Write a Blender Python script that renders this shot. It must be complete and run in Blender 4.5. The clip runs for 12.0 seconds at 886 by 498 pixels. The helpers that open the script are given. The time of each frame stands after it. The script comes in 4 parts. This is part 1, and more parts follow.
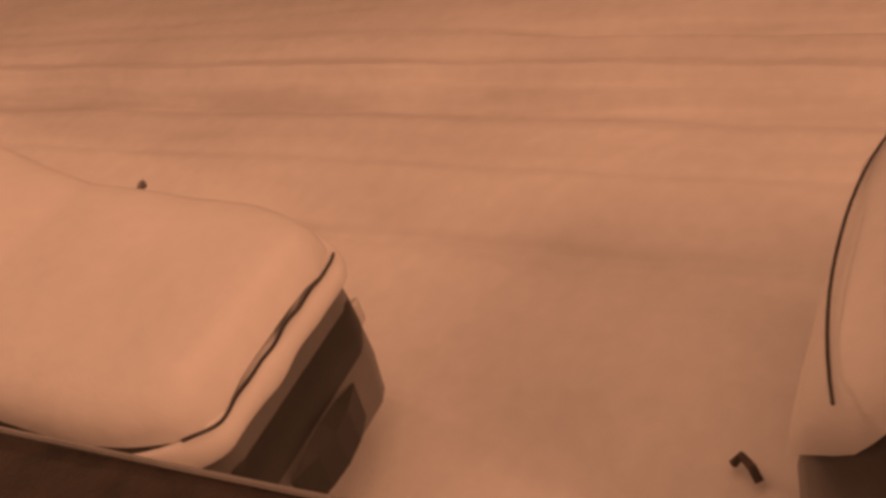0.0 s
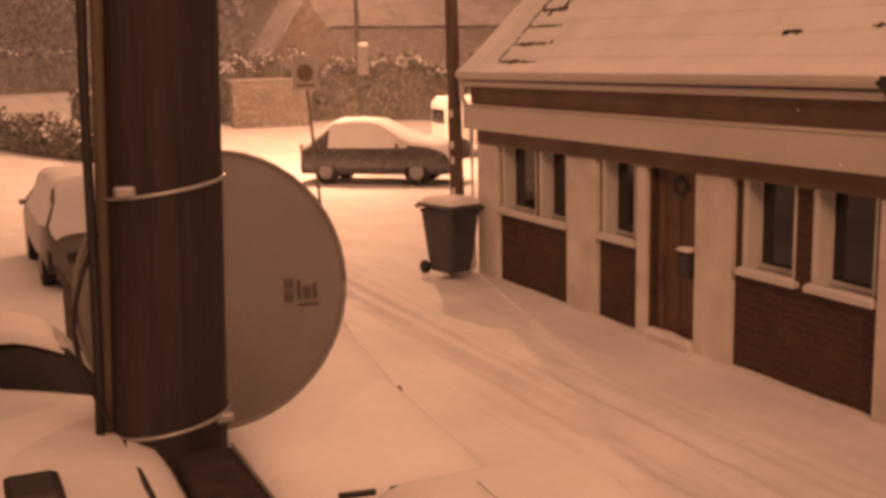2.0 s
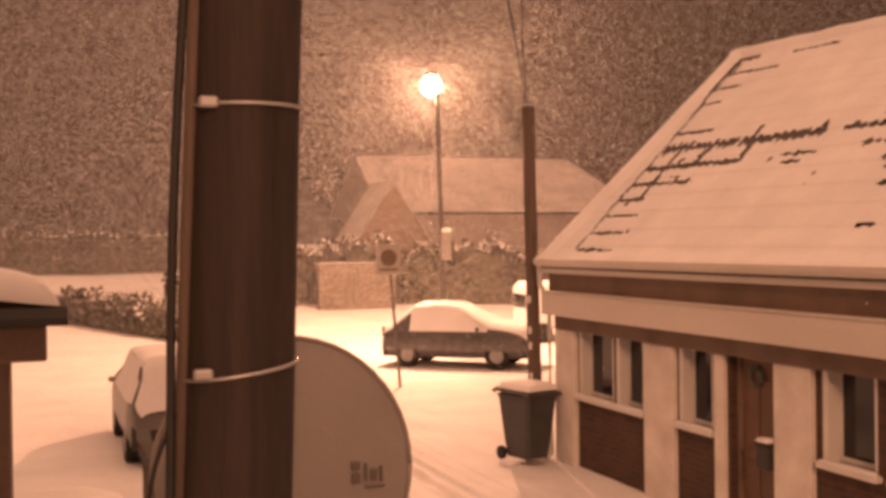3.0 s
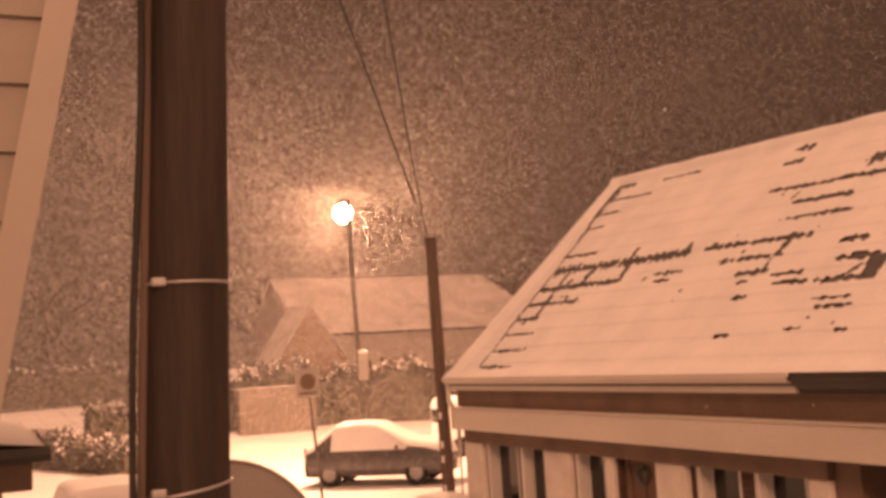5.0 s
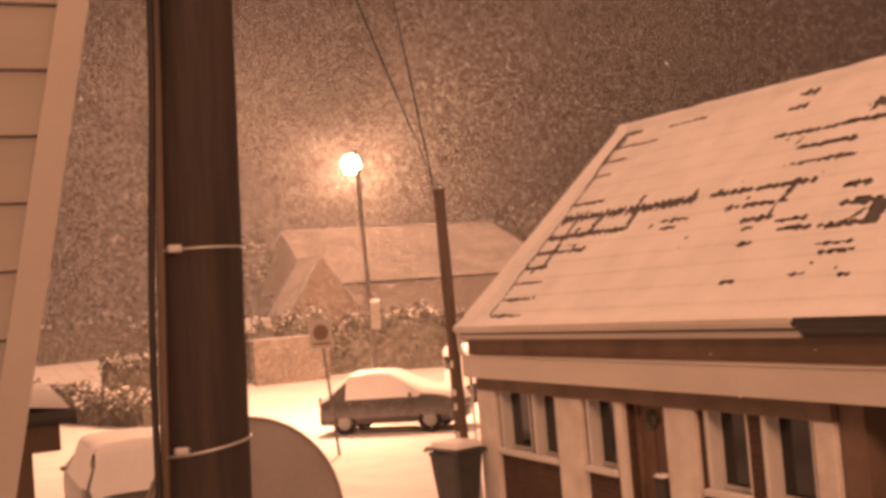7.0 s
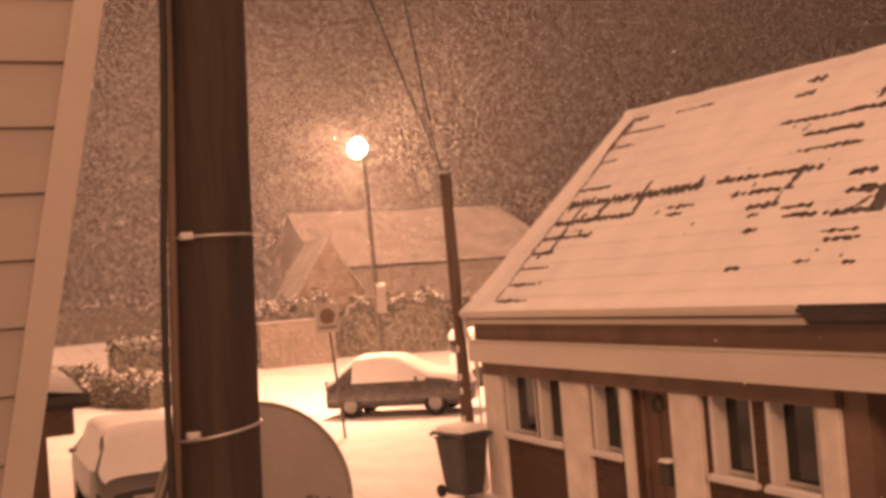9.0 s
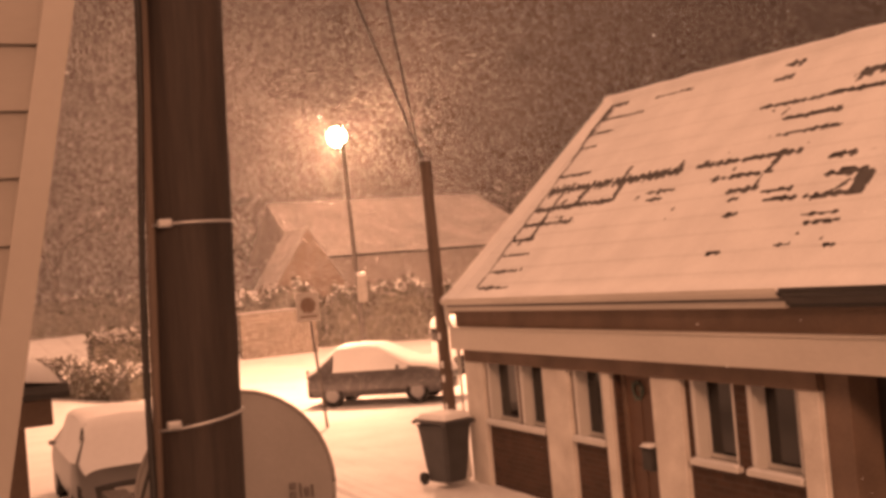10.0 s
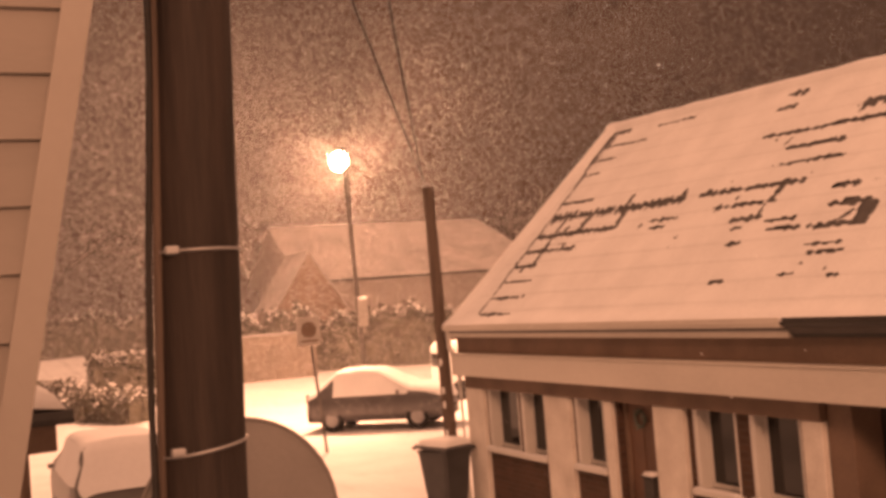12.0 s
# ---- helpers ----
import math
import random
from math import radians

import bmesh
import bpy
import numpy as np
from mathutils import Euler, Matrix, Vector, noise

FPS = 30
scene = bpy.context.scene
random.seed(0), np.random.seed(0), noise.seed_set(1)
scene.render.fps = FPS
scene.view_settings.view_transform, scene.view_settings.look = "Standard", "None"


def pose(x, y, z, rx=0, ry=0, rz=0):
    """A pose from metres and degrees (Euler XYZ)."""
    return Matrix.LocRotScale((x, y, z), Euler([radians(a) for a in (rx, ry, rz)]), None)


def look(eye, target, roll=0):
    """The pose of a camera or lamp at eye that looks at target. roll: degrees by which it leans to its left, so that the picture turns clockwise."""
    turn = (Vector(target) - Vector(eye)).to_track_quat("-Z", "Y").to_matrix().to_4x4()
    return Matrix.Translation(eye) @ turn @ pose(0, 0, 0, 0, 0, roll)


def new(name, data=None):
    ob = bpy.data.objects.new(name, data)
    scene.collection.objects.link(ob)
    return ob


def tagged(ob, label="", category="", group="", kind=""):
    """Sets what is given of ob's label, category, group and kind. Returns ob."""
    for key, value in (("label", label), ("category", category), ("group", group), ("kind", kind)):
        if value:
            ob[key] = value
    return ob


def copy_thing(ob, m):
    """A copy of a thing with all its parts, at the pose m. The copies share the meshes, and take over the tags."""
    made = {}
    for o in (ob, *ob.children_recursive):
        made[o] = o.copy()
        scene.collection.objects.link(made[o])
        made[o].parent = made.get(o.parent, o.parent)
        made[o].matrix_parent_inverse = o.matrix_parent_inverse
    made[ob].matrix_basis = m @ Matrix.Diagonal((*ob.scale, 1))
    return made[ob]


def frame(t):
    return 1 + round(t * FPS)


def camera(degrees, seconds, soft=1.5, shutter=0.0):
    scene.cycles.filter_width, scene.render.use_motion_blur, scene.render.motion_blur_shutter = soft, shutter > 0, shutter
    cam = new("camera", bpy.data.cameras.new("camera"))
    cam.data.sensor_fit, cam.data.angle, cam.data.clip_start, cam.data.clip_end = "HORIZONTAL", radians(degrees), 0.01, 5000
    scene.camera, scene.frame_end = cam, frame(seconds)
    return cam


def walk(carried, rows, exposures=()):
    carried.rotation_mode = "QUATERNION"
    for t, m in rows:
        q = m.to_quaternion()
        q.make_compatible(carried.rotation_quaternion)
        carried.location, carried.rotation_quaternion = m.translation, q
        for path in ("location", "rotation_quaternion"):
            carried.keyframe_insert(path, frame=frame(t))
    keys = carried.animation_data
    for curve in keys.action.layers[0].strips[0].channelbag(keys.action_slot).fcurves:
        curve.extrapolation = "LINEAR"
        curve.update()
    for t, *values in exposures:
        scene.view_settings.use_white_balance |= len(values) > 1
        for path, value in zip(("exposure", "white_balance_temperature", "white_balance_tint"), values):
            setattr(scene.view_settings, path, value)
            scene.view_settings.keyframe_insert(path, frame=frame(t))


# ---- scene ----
cam = camera(43.65, 12.0, soft=3.6)
PATH = [
    (0, (1.307, 0.309, 3.312), (2.5851, 1.2918, 2.1294), -20.80),
    (0.2, (1.238, 0.344, 3.347), (2.5783, 1.3452, 2.2510), -21.62),
    (0.5, (1.279, 0.396, 3.335), (2.6254, 1.4490, 2.2954), -22.32),
    (0.8, (1.279, 0.437, 3.286), (2.6018, 1.5798, 2.3143), -21.53),
    (1, (1.292, 0.467, 3.277), (2.5518, 1.7374, 2.3825), -19.72),
    (1.2, (1.296, 0.520, 3.312), (2.4964, 1.9159, 2.5293), -12.92),
    (1.5, (1.368, 0.683, 3.219), (2.4191, 2.2655, 2.5943), -2.24),
    (1.8, (1.340, 0.717, 3.219), (2.2223, 2.4473, 2.7426), -1.58),
    (2, (1.345, 0.716, 3.217), (2.1564, 2.5121, 2.8746), -1.16),
    (2.5, (1.370, 0.677, 3.237), (2.1085, 2.5339, 3.1512), -0.68),
    (3, (1.345, 0.506, 3.255), (2.0333, 2.3833, 3.2434), -0.65),
    (3.5, (1.265, 0.238, 3.301), (2.0391, 2.0789, 3.4175), -1.49),
    (3.7, (1.254, 0.206, 3.315), (2.0983, 2.0140, 3.4538), -1.48),
    (5.5, (0.932, -0.992, 3.373), (1.7584, 0.8193, 3.5647), -4.32),
    (6, (0.937, -0.983, 3.403), (1.7762, 0.8268, 3.5449), -4.99),
    (6.5, (0.940, -0.955, 3.404), (1.7565, 0.8686, 3.5000), -4.90),
    (8.5, (0.902, -0.989, 3.435), (1.7002, 0.8427, 3.5298), -4.29),
    (9, (0.898, -1.011, 3.433), (1.6949, 0.8227, 3.4997), -4.39),
    (9.5, (0.907, -0.944, 3.424), (1.7347, 0.8764, 3.4724), -4.23),
    (10, (0.907, -0.968, 3.415), (1.7350, 0.8520, 3.4584), -4.95),
    (10.5, (0.900, -0.942, 3.421), (1.7249, 0.8787, 3.4735), -4.53),
    (11, (0.894, -0.962, 3.432), (1.7176, 0.8601, 3.4933), -4.74),
    (11.5, (0.884, -0.959, 3.439), (1.6943, 0.8681, 3.5154), -4.75),
    (12, (0.877, -0.958, 3.442), (1.7074, 0.8592, 3.5292), -4.48),
]
walk(cam, [(t, look(eye, target, roll)) for t, eye, target, roll in PATH],
     exposures=((0.0, -0.65, 7300, 16), (0.5, -0.85, 7600, 17), (1.0, -0.98, 7600, 17), (1.6, -0.72, 7300, 15), (2.1, -0.25, 6600, 11), (2.6, 0.05, 6500, 11), (5.5, 0.20, 6600, 11), (12.0, 0.20, 6600, 12)))

# ---- world and lights ----
SODIUM = (1.0, 0.445, 0.245)
world = bpy.data.worlds.new("night_sky")
scene.world = world
world.use_nodes = True
wn, wl = world.node_tree.nodes, world.node_tree.links
bg = wn["Background"]
sky_noise = wn.new("ShaderNodeTexNoise")
sky_noise.inputs["Scale"].default_value = 2.2
sky_noise.inputs["Detail"].default_value = 5
sky_ramp = wn.new("ShaderNodeValToRGB")
sky_ramp.color_ramp.elements[0].position = 0.3
sky_ramp.color_ramp.elements[0].color = (0.80, 0.37, 0.212, 1)
sky_ramp.color_ramp.elements[1].position = 0.72
sky_ramp.color_ramp.elements[1].color = (1.0, 0.475, 0.278, 1)
sky_coord = wn.new("ShaderNodeTexCoord")
wl.new(sky_coord.outputs["Generated"], sky_noise.inputs["Vector"])
wl.new(sky_noise.outputs["Fac"], sky_ramp.inputs["Fac"])
wl.new(sky_ramp.outputs["Color"], bg.inputs["Color"])
# low lit cloud: the glow thickens smoothly towards the zenith
sky_axes = wn.new("ShaderNodeSeparateXYZ")
wl.new(sky_coord.outputs["Generated"], sky_axes.inputs[0])
sky_rise = wn.new("ShaderNodeMapRange")
sky_rise.interpolation_type = "SMOOTHERSTEP"
sky_rise.inputs["From Min"].default_value, sky_rise.inputs["From Max"].default_value = 0.25, 1.0
sky_rise.inputs["To Min"].default_value, sky_rise.inputs["To Max"].default_value = 0.086, 1.52
wl.new(sky_axes.outputs["Z"], sky_rise.inputs["Value"])
wl.new(sky_rise.outputs["Result"], bg.inputs["Strength"])


def lamp_light(name, place, watts, size):
    data = bpy.data.lights.new(name, "POINT")
    data.energy, data.color, data.shadow_soft_size = watts, SODIUM, size
    ob = new(name, data)
    ob.location = place
    return ob


LAMP = (12.36, 31.0, 7.92)
lamp_light("sodium_lamp_light", (LAMP[0], LAMP[1] + 0.42, LAMP[2] - 0.02), 9500, 0.16)
# unseen lamp inferred from the lit front; place and power set to match
lamp_light("sodium_lamp_light", (-2.0, -19.58, 12.98), 15000, 2.5)


# ---- materials ----
def mat(name, colour, rough=0.8, vary=0.25, scale=6.0, fine=60.0, bump=0.15, metal=0.0, dirt=None, stretch=(1, 1, 1), dist=0.01):
    m = bpy.data.materials.new(name)
    m.use_nodes = True
    n, l = m.node_tree.nodes, m.node_tree.links
    b = n["Principled BSDF"]
    b.inputs["Roughness"].default_value = rough
    b.inputs["Metallic"].default_value = metal
    co = n.new("ShaderNodeTexCoord")
    mp = n.new("ShaderNodeMapping")
    mp.inputs["Scale"].default_value = stretch
    l.new(co.outputs["Object"], mp.inputs["Vector"])
    a = n.new("ShaderNodeTexNoise")
    a.inputs["Scale"].default_value, a.inputs["Detail"].default_value = scale, 4
    f = n.new("ShaderNodeTexNoise")
    f.inputs["Scale"].default_value, f.inputs["Detail"].default_value = fine, 3
    l.new(mp.outputs["Vector"], a.inputs["Vector"])
    l.new(mp.outputs["Vector"], f.inputs["Vector"])
    mix = n.new("ShaderNodeMath")
    mix.operation = "MULTIPLY_ADD"
    mix.inputs[1].default_value = 0.4
    l.new(f.outputs["Fac"], mix.inputs[0])
    l.new(a.outputs["Fac"], mix.inputs[2])
    info = n.new("ShaderNodeObjectInfo")
    rnd = n.new("ShaderNodeMath")
    rnd.operation = "MULTIPLY_ADD"
    rnd.inputs[1].default_value = 0.12
    l.new(info.outputs["Random"], rnd.inputs[0])
    l.new(mix.outputs[0], rnd.inputs[2])
    ramp = n.new("ShaderNodeValToRGB")
    lo = dirt or tuple(c * (1 - vary) for c in colour)
    hi = tuple(min(0.95, c * (1 + vary)) for c in colour)
    ramp.color_ramp.elements[0].position, ramp.color_ramp.elements[0].color = 0.45, (*lo, 1)
    ramp.color_ramp.elements[1].position, ramp.color_ramp.elements[1].color = 0.95, (*hi, 1)
    l.new(rnd.outputs[0], ramp.inputs["Fac"])
    l.new(ramp.outputs["Color"], b.inputs["Base Color"])
    if bump:
        bp = n.new("ShaderNodeBump")
        bp.inputs["Strength"].default_value, bp.inputs["Distance"].default_value = bump, dist
        l.new(mix.outputs[0], bp.inputs["Height"])
        l.new(bp.outputs["Normal"], b.inputs["Normal"])
    return m


def glass_mat(name, tint):
    m = bpy.data.materials.new(name)
    m.use_nodes = True
    b = m.node_tree.nodes["Principled BSDF"]
    b.inputs["Base Color"].default_value = (*tint, 1)
    b.inputs["Roughness"].default_value = 0.08
    b.inputs["IOR"].default_value = 1.5
    return m


def glow_mat(name, colour, strength):
    m = bpy.data.materials.new(name)
    m.use_nodes = True
    b = m.node_tree.nodes["Principled BSDF"]
    b.inputs["Base Color"].default_value = (*colour, 1)
    b.inputs["Emission Color"].default_value = (*colour, 1)
    b.inputs["Emission Strength"].default_value = strength
    return m


def brick_mat(name, one, two, joint):
    m = bpy.data.materials.new(name)
    m.use_nodes = True
    n, l = m.node_tree.nodes, m.node_tree.links
    b = n["Principled BSDF"]
    b.inputs["Roughness"].default_value = 0.9
    co = n.new("ShaderNodeTexCoord")
    mp = n.new("ShaderNodeMapping")
    mp.inputs["Rotation"].default_value = (0, radians(90), radians(90))
    l.new(co.outputs["Object"], mp.inputs["Vector"])
    t = n.new("ShaderNodeTexBrick")
    t.inputs["Scale"].default_value = 1.0
    t.inputs["Brick Width"].default_value, t.inputs["Row Height"].default_value = 0.225, 0.075
    t.inputs["Mortar Size"].default_value = 0.006
    t.inputs["Color1"].default_value, t.inputs["Color2"].default_value = (*one, 1), (*two, 1)
    t.inputs["Mortar"].default_value = (*joint, 1)
    l.new(mp.outputs["Vector"], t.inputs["Vector"])
    ns = n.new("ShaderNodeTexNoise")
    ns.inputs["Scale"].default_value, ns.inputs["Detail"].default_value = 3.0, 6
    l.new(co.outputs["Object"], ns.inputs["Vector"])
    mx = n.new("ShaderNodeMix")
    mx.data_type, mx.blend_type = "RGBA", "MULTIPLY"
    mx.inputs["Factor"].default_value = 0.5
    l.new(t.outputs["Color"], mx.inputs["A"])
    l.new(ns.outputs["Fac"], mx.inputs["B"])
    l.new(mx.outputs["Result"], b.inputs["Base Color"])
    bp = n.new("ShaderNodeBump")
    bp.inputs["Strength"].default_value, bp.inputs["Distance"].default_value = 0.5, 0.01
    inv = n.new("ShaderNodeMath")
    inv.operation = "SUBTRACT"
    inv.inputs[0].default_value = 1.0
    l.new(t.outputs["Fac"], inv.inputs[1])
    l.new(inv.outputs[0], bp.inputs["Height"])
    l.new(bp.outputs["Normal"], b.inputs["Normal"])
    return m


SNOW = mat("snow", (0.80, 0.80, 0.80), 0.85, 0.06, 0.9, 14, 0.35, dist=0.03)
ROAD_SNOW = mat("trodden_snow", (0.74, 0.74, 0.74), 0.8, 0.10, 0.7, 9, 0.45, dist=0.04)
ROOF_SNOW = mat("thin_snow", (0.74, 0.74, 0.74), 0.85, 0.08, 1.6, 20, 0.4, dist=0.02)
WOOD = mat("creosoted_wood", (0.027, 0.0195, 0.016), 0.75, 0.6, 3.0, 26, 0.6, stretch=(4, 4, 0.25), dist=0.02)
PLASTER = mat("painted_render", (0.74, 0.71, 0.66), 0.85, 0.10, 2.0, 40, 0.2, dirt=(0.52, 0.48, 0.43))
BOARD = mat("painted_board", (0.60, 0.57, 0.52), 0.6, 0.10, 1.5, 30, 0.1, stretch=(1, 0.3, 1))
BOARD_DARK = mat("dark_brown_board", (0.17, 0.12, 0.09), 0.7, 0.25, 2.0, 30, 0.2)
PVC = mat("white_upvc", (0.66, 0.65, 0.62), 0.35, 0.05, 3, 40, 0.03)
CLADDING = mat("cladding_board", (0.20, 0.183, 0.163), 0.55, 0.08, 1.2, 30, 0.08, stretch=(0.4, 1, 2))
TRIM = mat("corner_trim", (0.28, 0.262, 0.238), 0.5, 0.06, 1.5, 30, 0.05)
BRICK = brick_mat("brown_brick", (0.115, 0.064, 0.043), (0.082, 0.048, 0.033), (0.12, 0.092, 0.072))
SLATE = mat("wet_slate", (0.055, 0.05, 0.048), 0.5, 0.35, 5, 60, 0.3)
DARK = mat("near_black", (0.028, 0.026, 0.024), 0.5, 0.3, 4, 40, 0.1)
RUBBER = mat("rubber", (0.022, 0.021, 0.02), 0.85, 0.2, 8, 60, 0.2)
GALV = mat("galvanised_steel", (0.42, 0.42, 0.42), 0.45, 0.15, 5, 60, 0.1, metal=0.7)
STEEL_DARK = mat("lamp_post_paint", (0.13, 0.12, 0.11), 0.5, 0.2, 4, 50, 0.1)
DISH = mat("dish_grey_paint", (0.22, 0.21, 0.20), 0.55, 0.12, 2.5, 50, 0.05)
LOGO = mat("logo_ink", (0.10, 0.09, 0.085), 0.6, 0.1)
BIN = mat("bin_plastic", (0.05, 0.05, 0.052), 0.5, 0.2, 4, 40, 0.08)
GLASS = glass_mat("dark_glass", (0.015, 0.014, 0.013))
CURTAIN = mat("net_curtain", (0.20, 0.19, 0.18), 0.9, 0.3, 8, 30, 0.1, stretch=(1, 6, 0.6))
DOOR = mat("door_brown_paint", (0.13, 0.075, 0.05), 0.5, 0.2, 3, 40, 0.1)
CAR_A = mat("silver_car_paint", (0.26, 0.26, 0.27), 0.3, 0.10, 2, 40, 0.02, metal=0.4)
CAR_B = mat("dark_car_paint", (0.115, 0.11, 0.11), 0.3, 0.12, 2, 40, 0.02, metal=0.3)
CAR_C = mat("grey_car_paint", (0.17, 0.165, 0.16), 0.35, 0.12, 2, 40, 0.02, metal=0.3)
VAN_W = mat("white_van_paint", (0.75, 0.75, 0.74), 0.4, 0.05, 2, 40, 0.02)
HUB = mat("hub_plastic", (0.33, 0.33, 0.33), 0.5, 0.1, 6, 40, 0.05)
RED = mat("red_lens", (0.16, 0.05, 0.04), 0.25, 0.1)
CLEAR = mat("clear_lens", (0.55, 0.55, 0.53), 0.15, 0.1)
BARK = mat("winter_bark", (0.085, 0.07, 0.06), 0.9, 0.3, 5, 30, 0.3)
HEDGE = mat("hedge_leaf", (0.075, 0.068, 0.05), 0.85, 0.45, 2, 20, 0.2)
# snow darkened in its colour so far roofs fade into haze
DIMMED_SNOW = mat("dimmed_snow", (0.35, 0.335, 0.32), 0.85, 0.25, 0.9, 12, 0.3, dist=0.02)
SHEDWALL = mat("shed_boards", (0.17, 0.145, 0.12), 0.85, 0.2, 1.2, 14, 0.1)
# brown lightened to give the telegraph pole its hazy tone
POLEWOOD = mat("mid_brown_wood", (0.10, 0.075, 0.06), 0.8, 0.4, 3.0, 26, 0.4, stretch=(4, 4, 0.25), dist=0.02)
FARWALL = mat("far_render", (0.27, 0.24, 0.22), 0.85, 0.15, 0.8, 10, 0.1)
SIGNM = mat("sign_plate", (0.42, 0.40, 0.37), 0.5, 0.1)
LAMPGLOW = glow_mat("sodium_lantern", (1.0, 0.80, 0.45), 60)
CABLE = mat("black_cable", (0.02, 0.019, 0.018), 0.6, 0.2)
GREENERY = mat("wreath_green", (0.10, 0.13, 0.11), 0.8, 0.4, 12, 60, 0.3)


# ---- building helpers ----
def link(name, bm, material, parent=None, label="", smooth=False):
    me = bpy.data.meshes.new(name)
    bm.normal_update()
    bm.to_mesh(me)
    bm.free()
    me.materials.append(material)
    if smooth:
        for p in me.polygons:
            p.use_smooth = True
    ob = new(name, me)
    if parent is not None:
        ob.parent = parent
    if label:
        ob["label"] = label
    return ob


def part(name, bm, material, parent, label="", smooth=False):
    return link(name, bm, material, parent, label, smooth)


def thing(name, label, category, place=(0, 0, 0), rz=0, group="", kind=""):
    ob = new(name)
    ob.matrix_basis = pose(*place, 0, 0, rz)
    return tagged(ob, label, category, group, kind)


def box(x0, x1, y0, y1, z0, z1, bevel=0.0, bm=None, m=None):
    own = bmesh.new()
    bmesh.ops.create_cube(own, size=1)
    bmesh.ops.transform(own, verts=own.verts, matrix=Matrix.LocRotScale(((x0 + x1) / 2, (y0 + y1) / 2, (z0 + z1) / 2), None, (x1 - x0, y1 - y0, z1 - z0)))
    if bevel:
        bmesh.ops.bevel(own, geom=list(own.edges), offset=bevel, segments=2, affect="EDGES", profile=0.5)
    if m is not None:
        bmesh.ops.transform(own, verts=own.verts, matrix=m)
    if bm is None:
        return own
    me = bpy.data.meshes.new("tmp")
    own.to_mesh(me)
    own.free()
    bm.from_mesh(me)
    bpy.data.meshes.remove(me)
    return bm


def rod(p, q, r0, r1=None, segs=10, bm=None):
    bm = bm or bmesh.new()
    p, q = Vector(p), Vector(q)
    r1 = r0 if r1 is None else r1
    turn = (q - p).to_track_quat("Z", "Y").to_matrix().to_4x4()
    bmesh.ops.create_cone(bm, cap_ends=True, segments=segs, radius1=r0, radius2=r1, depth=(q - p).length,
                          matrix=Matrix.Translation((p + q) / 2) @ turn)
    return bm


def tube(points, r, segs=6, bm=None):
    bm = bm or bmesh.new()
    rings = []
    for i, p in enumerate(points):
        a = Vector(points[max(0, i - 1)])
        b = Vector(points[min(len(points) - 1, i + 1)])
        q = (b - a).to_track_quat("Z", "Y")
        rings.append([bm.verts.new(Vector(p) + q @ Vector((r * math.cos(k * 2 * math.pi / segs), r * math.sin(k * 2 * math.pi / segs), 0))) for k in range(segs)])
    for a, b in zip(rings, rings[1:]):
        for k in range(segs):
            bm.faces.new((a[k], a[(k + 1) % segs], b[(k + 1) % segs], b[k]))
    bm.faces.new(rings[0][::-1])
    bm.faces.new(rings[-1])
    return bm


def loft(sections, cap=True):
    bm = bmesh.new()
    rings = [[bm.verts.new(p) for p in s] for s in sections]
    for a, b in zip(rings, rings[1:]):
        for k in range(len(a) - 1):
            bm.faces.new((a[k], b[k], b[k + 1], a[k + 1]))
    if cap:
        bm.faces.new(rings[0])
        bm.faces.new(rings[-1][::-1])
    bmesh.ops.recalc_face_normals(bm, faces=bm.faces)
    return bm


def wob(x, y, z=0.0, s=1.0):
    return noise.noise(Vector((x * s, y * s, z)))


def snow_slab(x0, x1, y0, y1, base, thick, cell=0.08, slope=None, rough=0.03, edge=0.10):
    """A blanket of snow with a rounded rim; base(x, y) is what it lies on."""
    nx, ny = max(4, round((x1 - x0) / cell)), max(4, round((y1 - y0) / cell))
    bm = bmesh.new()
    top, low = [], []
    for i in range(nx + 1):
        tr, lr = [], []
        for j in range(ny + 1):
            x, y = x0 + (x1 - x0) * i / nx, y0 + (y1 - y0) * j / ny
            d = min(x - x0, x1 - x, y - y0, y1 - y)
            k = math.sqrt(max(0.0, 1 - (1 - min(1, d / edge)) ** 2))
            b = base(x, y)
            if d < 1e-6:
                x += 0.012 * wob(x, y, 3.1, 5)
                y += 0.012 * wob(x, y, 7.7, 5)
            tr.append(bm.verts.new((x, y, b + 0.01 + thick * k * (1 + 0.25 * wob(x, y, 0, 1.6)) + rough * k * wob(x, y, 5, 3))))
            lr.append(bm.verts.new((x, y, b + 0.004)))
        top.append(tr)
        low.append(lr)
    for i in range(nx):
        for j in range(ny):
            bm.faces.new((top[i][j], top[i + 1][j], top[i + 1][j + 1], top[i][j + 1]))
    rim = [(i, 0) for i in range(nx)] + [(nx, j) for j in range(ny)] + [(i, ny) for i in range(nx, 0, -1)] + [(0, j) for j in range(ny, 0, -1)]
    for a, b in zip(rim, rim[1:] + rim[:1]):
        bm.faces.new((low[a[0]][a[1]], low[b[0]][b[1]], top[b[0]][b[1]], top[a[0]][a[1]]))
    loose = [v for v in bm.verts if not v.link_faces]
    bmesh.ops.delete(bm, geom=loose, context="VERTS")
    return bm


# ---- ground ----
def smooth01(v):
    v = max(0.0, min(1.0, v))
    return v * v * (3 - 2 * v)


def dip(x, c, w):
    return math.exp(-((x - c) / w) ** 2)


